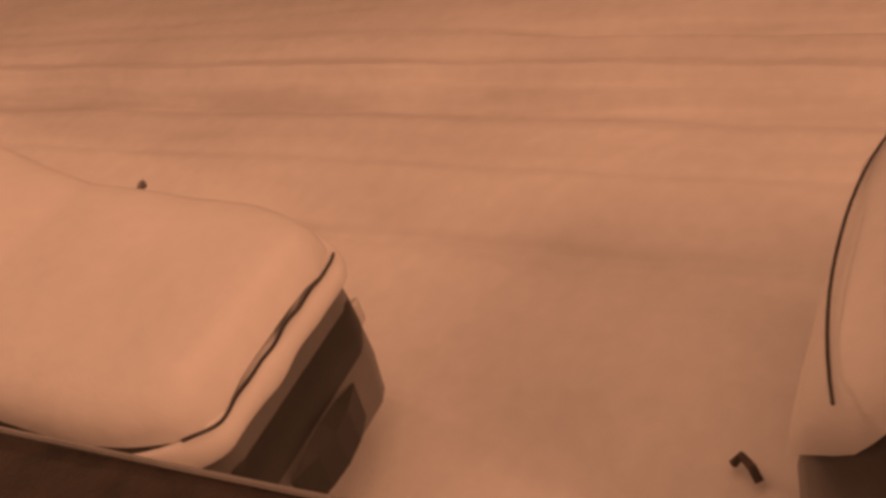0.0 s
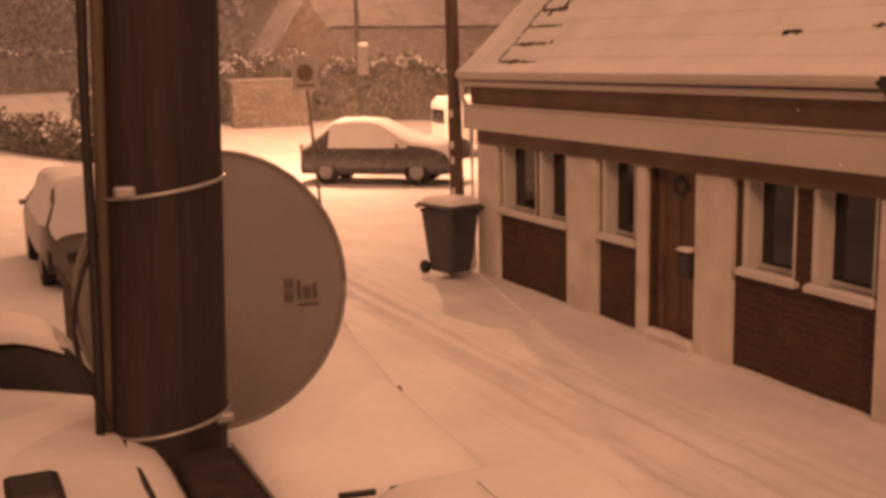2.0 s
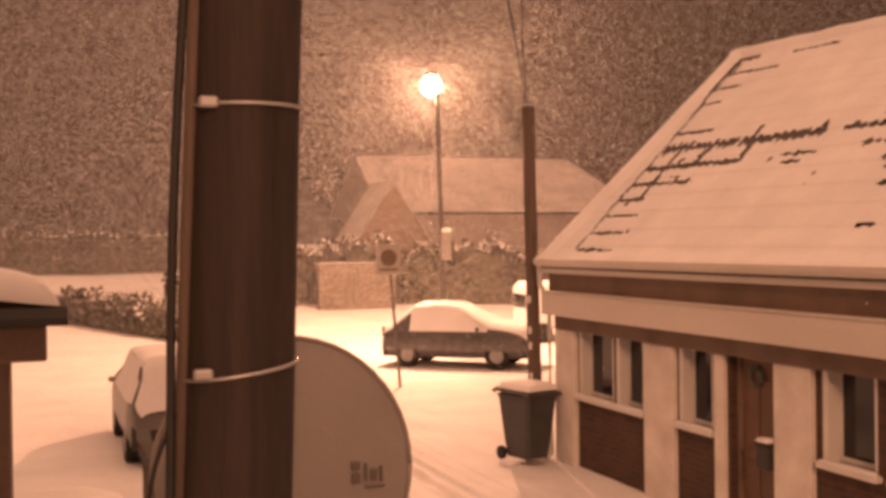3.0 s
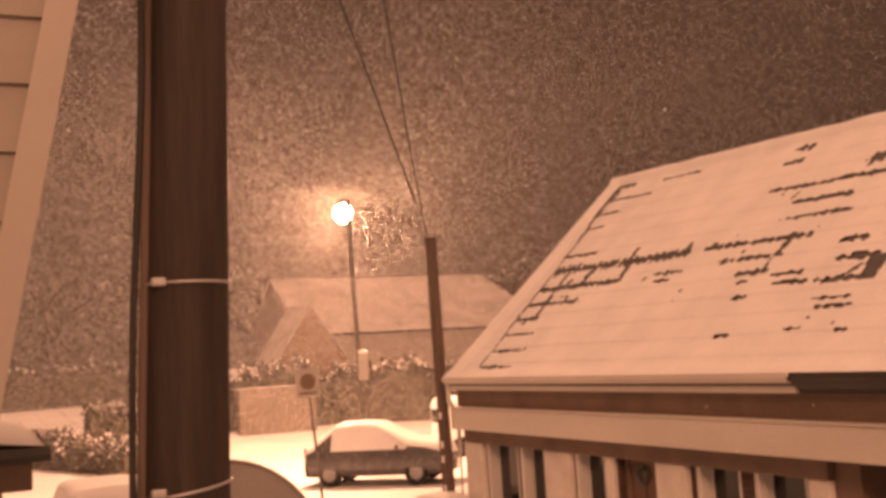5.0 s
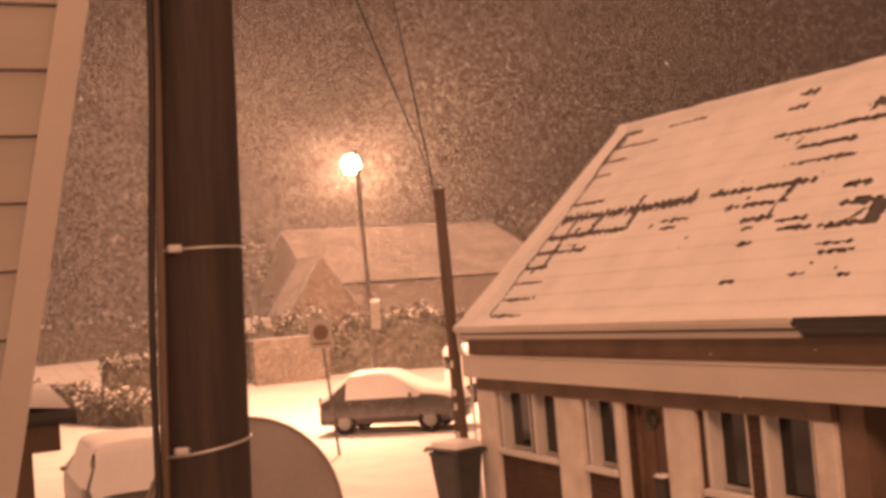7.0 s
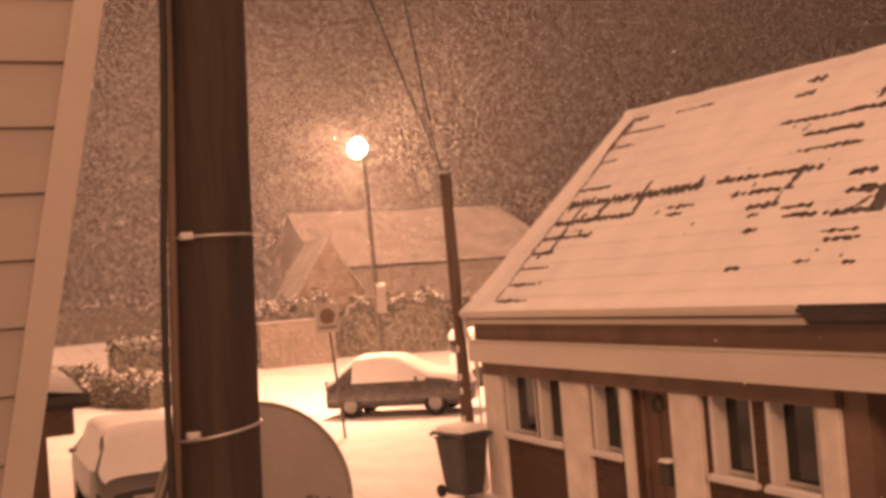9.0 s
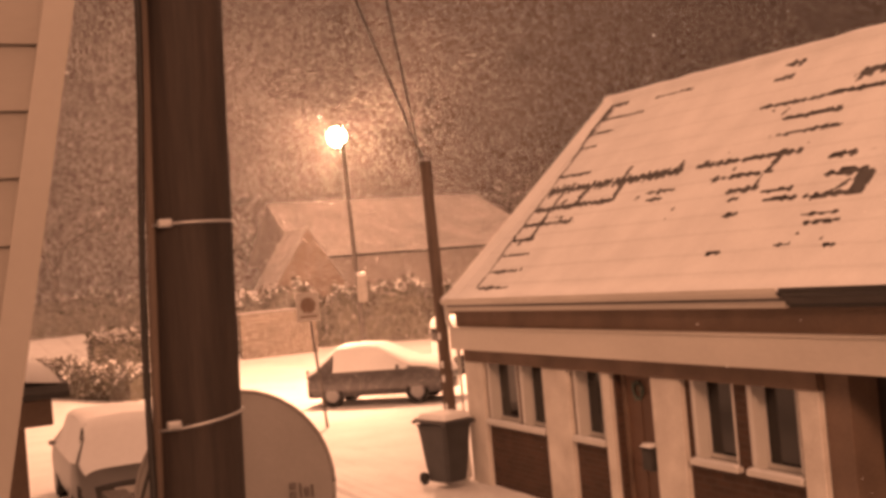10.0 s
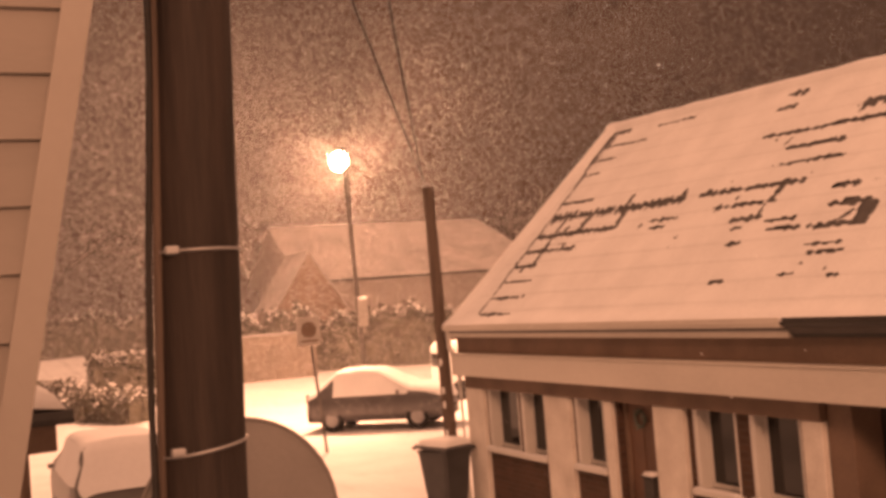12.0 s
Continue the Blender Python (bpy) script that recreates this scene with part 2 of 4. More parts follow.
def ground_z(x, y):
    z = 0.062 * max(0.0, y - 31) * smooth01((y - 31) / 10) if y < 75 else 2.73
    z += 0.03 * max(0.0, min(30, 4 - x)) * smooth01((y - 26) / 20)
    if -12 < y < 26 and -3 < x < 8.6:
        f = smooth01((24 - y) / 8)
        sway = 0.04 * wob(0, y, 2, 0.35) + 0.035 * (max(0.0, min(7.0, y)) - 4)
        z += f * (0.035 * smooth01((x - 6.44 - sway) / 0.12))
        z += f * (0.060 + 0.02 * wob(3, y, 3, 1.3)) * dip(x, 6.50 + sway, 0.045)
        z += f * 0.022 * dip(x, 6.36 + sway + 0.03 * wob(4, y, 1, 0.8), 0.035)
        z -= f * 0.014 * dip(x, 5.62 + sway, 0.05) + f * 0.010 * dip(x, 7.42 - sway, 0.05) + f * 0.030 * dip(x, 6.70 + sway, 0.07)
        z -= f * 0.070 * dip(x, 6.20 + sway, 0.14)
        z += f * 0.026 * dip(x, 5.50 + sway, 0.10)
        z -= f * 0.042 * dip(x, 5.06 + sway * 1.4, 0.17)
        z += f * 0.018 * dip(x, 4.80 + sway, 0.12)
        if y < 4.2:
            z -= 0.10 * dip(x, 6.98 + sway, 0.05) * smooth01((3.8 - y) / 1.2)
        z += 0.035 * smooth01((x - 8.22 - 0.10 * wob(1, y, 4, 1.1) - 0.10 * wob(2, y, 4, 3.1)) / 0.25) * f
        z += 0.012 * wob(x, y, 0, 2.3) + 0.018 * wob(x, y, 9, 0.7)
    else:
        z += 0.06 * wob(x, y, 0, 0.25)
    return z


def axis(lo, a, b, hi, fine, far):
    mid = list(np.arange(a, b, fine))
    left, right, s = [], [], fine
    v = a
    while v > lo:
        s *= far
        v -= s
        left.append(v)
    v, s = mid[-1], fine
    while v < hi:
        s *= far
        v += s
        right.append(v)
    return left[::-1] + mid + right


gx = axis(-700, -2.5, 9.0, 700, 0.036, 1.16)
gy = axis(-500, -3.0, 21.0, 900, 0.14, 1.10)
gverts = [(x, y, ground_z(x, y)) for x in gx for y in gy]
ny_ = len(gy)
gfaces = [(i * ny_ + j, (i + 1) * ny_ + j, (i + 1) * ny_ + j + 1, i * ny_ + j + 1) for i in range(len(gx) - 1) for j in range(ny_ - 1)]
gme = bpy.data.meshes.new("ground")
gme.from_pydata(gverts, [], gfaces)
gme.materials.append(ROAD_SNOW)
# wheel tracks: thinner snow along the street, the ruts' shade painted in as darker bands
tn, tl = ROAD_SNOW.node_tree.nodes, ROAD_SNOW.node_tree.links
t_co = tn.new("ShaderNodeTexCoord")
t_xyz = tn.new("ShaderNodeSeparateXYZ")
t_map = tn.new("ShaderNodeMapping")
t_map.inputs["Scale"].default_value = (3.0, 0.35, 1)
t_streak = tn.new("ShaderNodeTexNoise")
t_streak.inputs["Scale"].default_value, t_streak.inputs["Detail"].default_value = 2.0, 5
tl.new(t_co.outputs["Object"], t_xyz.inputs[0])
tl.new(t_co.outputs["Object"], t_map.inputs["Vector"])
tl.new(t_map.outputs["Vector"], t_streak.inputs["Vector"])
t_slant = tn.new("ShaderNodeMapRange")
t_slant.inputs["From Min"].default_value, t_slant.inputs["From Max"].default_value = 0.0, 7.0
t_slant.inputs["To Min"].default_value, t_slant.inputs["To Max"].default_value = -0.14, 0.105
tl.new(t_xyz.outputs["Y"], t_slant.inputs["Value"])
t_across = tn.new("ShaderNodeMath")
t_across.operation = "SUBTRACT"
tl.new(t_xyz.outputs["X"], t_across.inputs[0])
tl.new(t_slant.outputs["Result"], t_across.inputs[1])
rut_tone = None
for centre, width, depth in ((6.22, 0.26, 0.25), (6.71, 0.18, 0.12), (5.02, 0.12, 0.15), (7.55, 0.35, 0.08), (5.78, 0.18, 0.08), (6.98, 0.07, 0.13)):
    off = tn.new("ShaderNodeMath")
    off.operation = "SUBTRACT"
    off.inputs[1].default_value = centre
    tl.new(t_across.outputs[0], off.inputs[0])
    mag = tn.new("ShaderNodeMath")
    mag.operation = "ABSOLUTE"
    tl.new(off.outputs[0], mag.inputs[0])
    fall = tn.new("ShaderNodeMapRange")
    fall.interpolation_type = "SMOOTHSTEP"
    fall.inputs["From Min"].default_value, fall.inputs["From Max"].default_value = 0.02, width
    fall.inputs["To Min"].default_value, fall.inputs["To Max"].default_value = depth, 0.0
    tl.new(mag.outputs[0], fall.inputs["Value"])
    if rut_tone is None:
        rut_tone = fall.outputs["Result"]
    else:
        more = tn.new("ShaderNodeMath")
        more.operation = "ADD"
        tl.new(rut_tone, more.inputs[0])
        tl.new(fall.outputs["Result"], more.inputs[1])
        rut_tone = more.outputs[0]
broken = tn.new("ShaderNodeMapRange")
broken.inputs["From Min"].default_value, broken.inputs["From Max"].default_value = 0.35, 0.60
tl.new(t_streak.outputs["Fac"], broken.inputs["Value"])
amount = tn.new("ShaderNodeMath")
amount.operation = "MULTIPLY"
tl.new(rut_tone, amount.inputs[0])
tl.new(broken.outputs["Result"], amount.inputs[1])
rut_mix = tn.new("ShaderNodeMix")
rut_mix.data_type = "RGBA"
rut_mix.inputs["B"].default_value = (0.16, 0.15, 0.14, 1)
tl.new(amount.outputs[0], rut_mix.inputs["Factor"])
t_bsdf = tn["Principled BSDF"]
tl.new(t_bsdf.inputs["Base Color"].links[0].from_socket, rut_mix.inputs["A"])
tl.new(rut_mix.outputs["Result"], t_bsdf.inputs["Base Color"])
for p in gme.polygons:
    p.use_smooth = True
tagged(new("ground", gme), "snow-covered street with faint wheel ruts and a buried kerb", "ground", kind="structure")


# ---- the bungalow across the street ----
WX = 8.5          # wall face
Y0, Y1 = 14.86, 7.22   # gable end and the end of the windowed front
bungalow = thing("bungalow", "low brick bungalow with pale pilasters and a snow-covered slate roof", "house", (0, 0, 0))
SILLZ = 1.09
HEADZ = 2.04
# brick panels with real openings: (y high, y low) of each opening
OPENINGS = [(14.42, 13.50), (13.36, 12.72), (11.84, 11.20), (9.28, 8.60), (8.32, 7.62)]
DOORWAY = (10.86, 10.06)


def wall_piece(ya, yb, z0, z1, x0=WX, x1=WX + 0.28):
    return part("wall", box(x0, x1, min(ya, yb), max(ya, yb), z0, z1), BRICK, bungalow)


edges_y = sorted([Y1] + [y for o in OPENINGS + [DOORWAY] for y in o] + [Y0])
open_sets = {tuple(sorted(o)): ("window" if o != DOORWAY else "door") for o in OPENINGS + [DOORWAY]}
for a, b in zip(edges_y, edges_y[1:]):
    what = open_sets.get((a, b))
    if what == "window":
        wall_piece(a, b, 0, SILLZ - 0.05)
        wall_piece(a, b, HEADZ, 2.7)
    elif what == "door":
        wall_piece(a, b, HEADZ, 2.7)
    else:
        wall_piece(a, b, 0, 2.7)
# gable wall and body
gb = bmesh.new()
gv = [gb.verts.new(p) for p in ((WX, Y0 + 0.002, 0), (14.7, Y0 + 0.002, 0), (14.7, Y0 + 0.002, 2.7), (11.56, Y0 + 0.002, 5.85), (WX, Y0 + 0.002, 2.7))]
gb.faces.new(gv)
r = bmesh.ops.extrude_face_region(gb, geom=list(gb.faces))
bmesh.ops.translate(gb, verts=[v for v in r["geom"] if isinstance(v, bmesh.types.BMVert)], vec=(0, 0.25, 0))
bmesh.ops.recalc_face_normals(gb, faces=gb.faces)
part("gable_wall", gb, FARWALL, bungalow)
part("back_wall", box(14.5, 14.7, -2, Y0, 0, 2.7), FARWALL, bungalow)
# near-black floor behind the windows
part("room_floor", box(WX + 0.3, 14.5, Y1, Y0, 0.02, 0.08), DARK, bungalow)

for ya, yb, pr in ((15.13, 14.52, 0.07), (12.62, 11.94, 0.07), (11.10, 10.92, 0.06), (10.02, 9.44, 0.07), (7.52, 7.24, 0.08)):
    part("pilaster", box(WX - pr, WX + 0.02, yb, ya, -0.05, 1.98, 0.012), PLASTER, bungalow, "pale rendered pilaster")


def window(ya, yb):
    lo, hi = min(ya, yb), max(ya, yb)
    w = new("window")
    w.parent = bungalow
    w["label"] = "white-framed window with net curtain"
    fw = 0.05
    X = WX + 0.135
    bm = box(X, X + 0.07, lo, lo + fw, SILLZ, HEADZ, 0.006)
    box(X, X + 0.07, hi - fw, hi, SILLZ, HEADZ, 0.006, bm)
    box(X + 0.002, X + 0.068, lo + fw, hi - fw, SILLZ, SILLZ + fw, 0.006, bm)
    box(X + 0.002, X + 0.068, lo + fw, hi - fw, HEADZ - fw, HEADZ, 0.006, bm)
    part("frame", bm, PVC, w)
    # sloping reveal boards, painted white
    part("reveal", box(WX - 0.012, X - 0.002, hi - 0.03, hi + 0.045, SILLZ, HEADZ, 0.004), PVC, w)
    part("reveal", box(WX - 0.006, X - 0.002, lo - 0.012, lo + 0.02, SILLZ, HEADZ, 0.004), PVC, w)
    part("pane", box(X + 0.02, X + 0.03, lo + fw, hi - fw, SILLZ + fw, HEADZ - fw), GLASS, w)
    bm = bmesh.new()
    n = 28
    vs = []
    for k in range(n + 1):
        y = lo + 0.03 + (hi - lo - 0.06) * k / n
        x = X + 0.12 + 0.025 * math.sin(k * 1.7)
        vs.append((bm.verts.new((x, y, SILLZ)), bm.verts.new((x, y, HEADZ))))
    for a, b in zip(vs, vs[1:]):
        bm.faces.new((a[0], b[0], b[1], a[1]))
    part("curtain", bm, CURTAIN, w)
    part("sill", box(WX - 0.09, X, lo - 0.07, hi + 0.07, SILLZ - 0.06, SILLZ - 0.002, 0.01), PVC, w)
    part("sill_snow", snow_slab(WX - 0.085, WX - 0.015, lo - 0.06, hi + 0.06, lambda x, y: SILLZ - 0.004, 0.022, 0.03, edge=0.03, rough=0.004), SNOW, w, "thin line of snow", True)


for o in OPENINGS:
    window(*o)

# front door with glazed light, letter box shelf and wreath
dlo, dhi = 10.06, 10.86
door = new("front_door")
door.parent = bungalow
door["label"] = "brown front door with a small wreath"
bm = box(WX + 0.08, WX + 0.17, dlo, dlo + 0.07, 0.0, HEADZ, 0.005)
box(WX + 0.08, WX + 0.17, dhi - 0.07, dhi, 0.0, HEADZ, 0.005, bm)
box(WX + 0.081, WX + 0.169, dlo + 0.07, dhi - 0.07, HEADZ - 0.08, HEADZ, 0.005, bm)
part("frame", bm, BOARD_DARK, door)
part("leaf", box(WX + 0.11, WX + 0.155, dlo + 0.07, dhi - 0.07, 0.12, HEADZ - 0.08, 0.004), DOOR, door)
for z0, z1 in ((0.25, 0.85), (1.0, 1.75)):
    for s in (0, 1):
        y = dlo + 0.15 + s * 0.27
        part("door_panel", box(WX + 0.098, WX + 0.112, y, y + 0.22, z0, z1, 0.006), DOOR, door)
part("step", box(WX - 0.14, WX + 0.10, dlo - 0.05, dhi + 0.05, 0.0, 0.13, 0.012), PLASTER, door)
part("step_snow", snow_slab(WX - 0.13, WX + 0.07, dlo - 0.04, dhi + 0.04, lambda x, y: 0.128, 0.03, 0.04, edge=0.04), SNOW, door, "", True)
bm = bmesh.new()
rng = random.Random(5)
for k in range(46):
    a = k / 46 * 2 * math.pi
    c = Vector((WX + 0.085, 10.50 + 0.10 * math.cos(a), 1.78 + 0.10 * math.sin(a)))
    d = Vector((rng.uniform(-0.04, 0.0), rng.uniform(-0.05, 0.05), rng.uniform(-0.05, 0.05)))
    rod(c, c + d, 0.014, 0.004, 5, bm)
wreath = link("door_wreath", bm, GREENERY)
tagged(wreath, "small green winter wreath on a brown door", "wreath")
pb = thing("post_box", "dark wall post box topped with snow beside the door", "post box")
part("body", box(WX - 0.13, WX - 0.002, 10.04, 10.24, 0.86, 1.12, 0.015), DARK, pb)
part("lid", box(WX - 0.15, WX, 10.030, 10.255, 1.122, 1.145, 0.006), DARK, pb)
part("snow_cap", snow_slab(WX - 0.145, WX - 0.004, 10.035, 10.25, lambda x, y: 1.143, 0.04, 0.03, edge=0.05), SNOW, pb, "", True)

# dark board paints in the shadow below the soffit
part("head_beam", box(8.40, WX - 0.002, 7.23, 15.07, 1.985, 2.258, 0.008), BOARD_DARK, bungalow, "dark beam painting in the shadow under the eaves")

# eaves: soffit, broad lower board, dark recess, upper board and gutter
YE0, YE1 = 15.10, 4.6
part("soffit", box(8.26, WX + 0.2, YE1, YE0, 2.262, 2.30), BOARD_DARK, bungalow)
part("lower_board", box(8.20, 8.26, YE1, YE0, 2.20, 2.52, 0.012), BOARD, bungalow, "broad pale fascia board")
part("lower_board_end", box(8.26, 8.9, YE0 - 0.05, YE0, 2.20, 2.52, 0.01), BOARD, bungalow)
part("lower_board_ledge", box(8.185, 8.36, YE1, YE0, 2.522, 2.545, 0.006), BOARD, bungalow)
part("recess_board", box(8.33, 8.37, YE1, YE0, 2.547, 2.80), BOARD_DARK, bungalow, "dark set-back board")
part("upper_board", box(8.22, 8.30, 7.35, YE0 + 0.03, 2.80, 2.905, 0.01), BOARD, bungalow)
gut = bmesh.new()
prof = [(0.0, 0.075), (-0.012, 0.02), (-0.05, -0.005), (-0.10, 0.005), (-0.125, 0.04), (-0.125, 0.085), (-0.135, 0.085), (-0.137, 0.035), (-0.105, -0.008), (-0.05, -0.018), (0.0, 0.0)]
gut = loft([[(8.245 + a, y, 2.915 + b) for a, b in prof] for y in (7.35, YE0 + 0.05)])
part("gutter", gut, BOARD, bungalow, "pale gutter with a snow rim")
part("gutter", loft([[(8.245 + a, y, 2.915 + b) for a, b in prof] for y in (YE1, 7.30)]), DARK, bungalow, "dark gutter above the garage")
part("gutter_back", box(8.246, 8.34, YE1, 7.32, 2.80, 2.98), DARK, bungalow)

# roof: slate courses under torn thin snow
K = 0.93
LEN = math.hypot(1, K)


def roof_point(u, v, lift=0.0):
    """u from the gable verge along the eaves, v up the slope, lift square to it."""
    v *= 1 - 0.014 * u
    return Vector((8.16 + v / LEN - lift * K / LEN, 15.36 - u, 2.93 + v * K / LEN + lift / LEN))


RV = 4.72
RU = 10.8
VERGE = 0.24      # where the gable verge cuts the slope
deck = bmesh.new()
dv = [deck.verts.new(roof_point(u, v, l)) for l in (-0.16, -0.012) for u, v in ((VERGE, 0), (RU, 0), (RU, RV), (VERGE, RV))]
for f in ((0, 1, 2, 3), (7, 6, 5, 4), (0, 4, 5, 1), (1, 5, 6, 2), (2, 6, 7, 3), (3, 7, 4, 0)):
    deck.faces.new([dv[k] for k in f])
bmesh.ops.recalc_face_normals(deck, faces=deck.faces)
roof = part("roof", deck, SLATE, bungalow, "slate roof, slates showing through torn snow")
back = bmesh.new()
rx, rz_ = roof_point(0, RV).x, roof_point(0, RV).z
far_end = roof_point(RU, RV)
bv = [back.verts.new(p) for p in ((rx, 15.36 - VERGE, rz_), (rx + 3.4, 15.36 - VERGE, 2.9), (rx + 3.4, 15.36 - RU, 2.9), (far_end.x, far_end.y, far_end.z))]
back.faces.new(bv)
r = bmesh.ops.extrude_face_region(back, geom=list(back.faces))
bmesh.ops.translate(back, verts=[v for v in r["geom"] if isinstance(v, bmesh.types.BMVert)], vec=(0, 0, -0.16))
bmesh.ops.recalc_face_normals(back, faces=back.faces)
part("roof_back", back, ROOF_SNOW, bungalow)
COURSE = 0.347
RUNS = (  # along a slate course: from u, to u, height v, half width
    (1.15, 2.25, 0.27, 0.028), (1.10, 2.05, 0.61, 0.030), (1.05, 2.05, 0.96, 0.026), (0.98, 1.80, 1.29, 0.040), (0.92, 2.60, 1.61, 0.050),
    (0.95, 3.30, 1.96, 0.060), (0.90, 4.58, 2.38, 0.095), (4.80, 6.85, 2.41, 0.050), (5.30, 6.60, 2.09, 0.055), (4.00, 4.75, 2.01, 0.045),
    (5.90, 6.55, 1.79, 0.046), (6.58, 7.18, 1.71, 0.034), (7.36, 8.12, 1.52, 0.055), (7.42, 8.12, 1.88, 0.070), (7.30, 7.80, 2.20, 0.055),
    (7.55, 8.15, 1.21, 0.034), (5.95, 7.25, 2.80, 0.036), (5.95, 7.05, 3.13, 0.040), (5.30, 7.60, 3.47, 0.045), (5.12, 5.60, 4.39, 0.080))
MORE_RUNS = (
    (0.62, 1.25, 4.47, 0.060), (5.10, 5.55, 4.09, 0.050), (2.00, 3.10, 4.40, 0.035), (0.60, 2.05, 4.10, 0.035), (0.70, 1.50, 3.75, 0.032), (0.75, 1.35, 3.40, 0.040),
    (0.80, 1.90, 2.72, 0.034), (6.75, 8.10, 3.80, 0.130), (8.30, 10.4, 2.45, 0.060), (8.50, 10.2, 2.10, 0.050), (8.60, 10.3, 3.10, 0.060))
SMALL_RUNS = (  # short tears low on the slope
    (6.34, 6.70, 0.69, 0.038), (6.14, 6.46, 1.34, 0.038), (6.02, 6.30, 1.63, 0.038), (7.42, 7.74, 0.73, 0.038), (7.60, 7.74, 0.91, 0.038), (8.15, 8.39, 0.69, 0.038), (7.67, 8.23, 1.07, 0.038), (6.74, 7.34, 1.54, 0.038), (4.16, 4.60, 1.85, 0.038), (4.98, 5.08, 1.60, 0.038), (8.14, 8.74, 0.06, 0.038))
MORE_RUNS += SMALL_RUNS
CROSS = (  # up the slope: u at the foot, u at the top, from v, to v, half width
    (0.86, 0.72, 3.05, 3.75, 0.055), (0.74, 0.70, 3.70, 4.58, 0.115), (1.12, 0.86, 0.27, 3.05, 0.030), (3.27, 3.06, 1.94, 2.70, 0.060), (2.20, 2.26, 1.93, 2.50, 0.075),
    (4.50, 4.42, 2.36, 2.62, 0.050), (6.44, 6.50, 2.10, 2.50, 0.060), (6.40, 6.36, 1.76, 2.06, 0.045), (8.12, 8.04, 1.46, 1.95, 0.135), (7.70, 7.95, 1.52, 1.75, 0.040), (1.62, 1.45, 1.29, 2.38, 0.050))


def bareness(u, v):
    """How far inside a torn run of the snow, from 0 outside to 1 on its line."""
    best = 0.0
    for a, c, h, w in RUNS + MORE_RUNS:
        if a < u < c and abs(v - h) < 0.17:
            taper = min(1.0, (u - a) / 0.12 + 0.3, (c - u) / 0.12 + 0.3)
            best = max(best, taper * (1 - abs(v - h + 0.008 * wob(u, h, 3, 2.0)) / (1.9 * w)))
    for a, c, lo, hi, w in CROSS:
        if lo < v < hi:
            m = a + (c - a) * (v - lo) / (hi - lo) + 0.02 * wob(v, a, 5, 4.0)
            best = max(best, 1 - abs(u - m) / (2.0 * w))
    return best


def torn(u, v):
    if u < 0.60 or v < 0.2:
        return False
    b = bareness(u, v)
    near_run = any(a - 0.1 < u < c + 0.1 and abs(v - h) < 0.20 for a, c, h, w in RUNS + MORE_RUNS)
    if near_run and 0.75 * wob(u, v, 12, 5.5) + 0.25 * wob(u, v, 14, 1.3) > 0.52:
        return True
    if b <= 0:
        return False
    cell = math.floor(u / 0.16)
    joint = (0.20 if (u / 0.16) % 1.0 < 0.5 else -0.16) * (0.6 + 0.8 * wob(cell + 0.5, v, 1, 2.3)) + 0.22 * wob(cell + 0.5, math.floor(v / 0.17), 9, 0.77)
    return b + joint + 0.24 * wob(u, 1.5 * v, 3, 9.0) + 0.30 * wob(u, v, 6, 1.7) > 0.60


du, dv_ = 0.030, 0.024
u_first = round(VERGE / du)
nu, nv = int(RU / du), int(RV / dv_)
grid = {}
sheet = bmesh.new()


def sheet_vert(i, j):
    if (i, j) not in grid:
        u, v = i * du, j * dv_
        step = 0.007 * (1 - (v / COURSE) % 1.0)
        lift = 0.030 + step + 0.012 * wob(u, v, 0, 2.2) + 0.035 * smooth01((0.60 - u) / 0.12) + 0.025 * smooth01((0.3 - v) / 0.3)
        if i in (u_first, nu) or j in (0, nv):
            lift -= 0.025
        grid[(i, j)] = sheet.verts.new(roof_point(u, v, lift))
    return grid[(i, j)]


for i in range(u_first, nu):
    for j in range(nv):
        if not torn((i + 0.5) * du, (j + 0.5) * dv_):
            sheet.faces.new([sheet_vert(i, j), sheet_vert(i + 1, j), sheet_vert(i + 1, j + 1), sheet_vert(i, j + 1)])
rs = link("roof_snow", sheet, ROOF_SNOW, None, "", True)
tagged(rs, "thin torn blanket of snow on a slate roof", "snow", kind="stuff")
ridge_rows = []
for u in np.linspace(VERGE - 0.02, RU, 60):
    c = roof_point(u, RV)
    k = 0.05 + 0.02 * wob(u, 0, 3, 2)
    ridge_rows.append([(c.x - 0.16, c.y, c.z - 0.12), (c.x - 0.09, c.y, c.z + 0.02 + k * 0.4), (c.x, c.y, c.z + 0.03 + k), (c.x + 0.10, c.y, c.z + 0.02 + k * 0.4), (c.x + 0.17, c.y, c.z - 0.12)])
part("ridge_snow", loft(ridge_rows, False), ROOF_SNOW, bungalow, "snow along the ridge", True)
slate_bm = box(-0.077, 0.077, -0.19, 0.19, -0.004, 0.004)
slate_me = bpy.data.meshes.new("slate")
slate_bm.to_mesh(slate_me)
slate_bm.free()
slate_me.materials.append(SLATE)
tilt = Matrix(((0, 1 / LEN, -K / LEN), (-1, 0, 0), (0, K / LEN, 1 / LEN))).to_4x4()
made = 0
for row in range(0, 13):
    for cell in range(2, 66):
        u, v = (cell + 0.5) * 0.16 - 0.08 * (row % 2), 0.26 + (row + 0.1) * COURSE
        if made < 300 and u < RU - 0.2 and max(bareness(u, v + d) for d in (-0.1, 0.0, 0.1)) > 0.30:
            sl_ob = new("slate", slate_me)
            sl_ob.matrix_basis = Matrix.Translation(roof_point(u, v, 0.012)) @ tilt @ pose(0, 0, 0, 3, 0, 1.5 * wob(cell, row, 2, 0.9))
            sl_ob.parent = roof
            made += 1
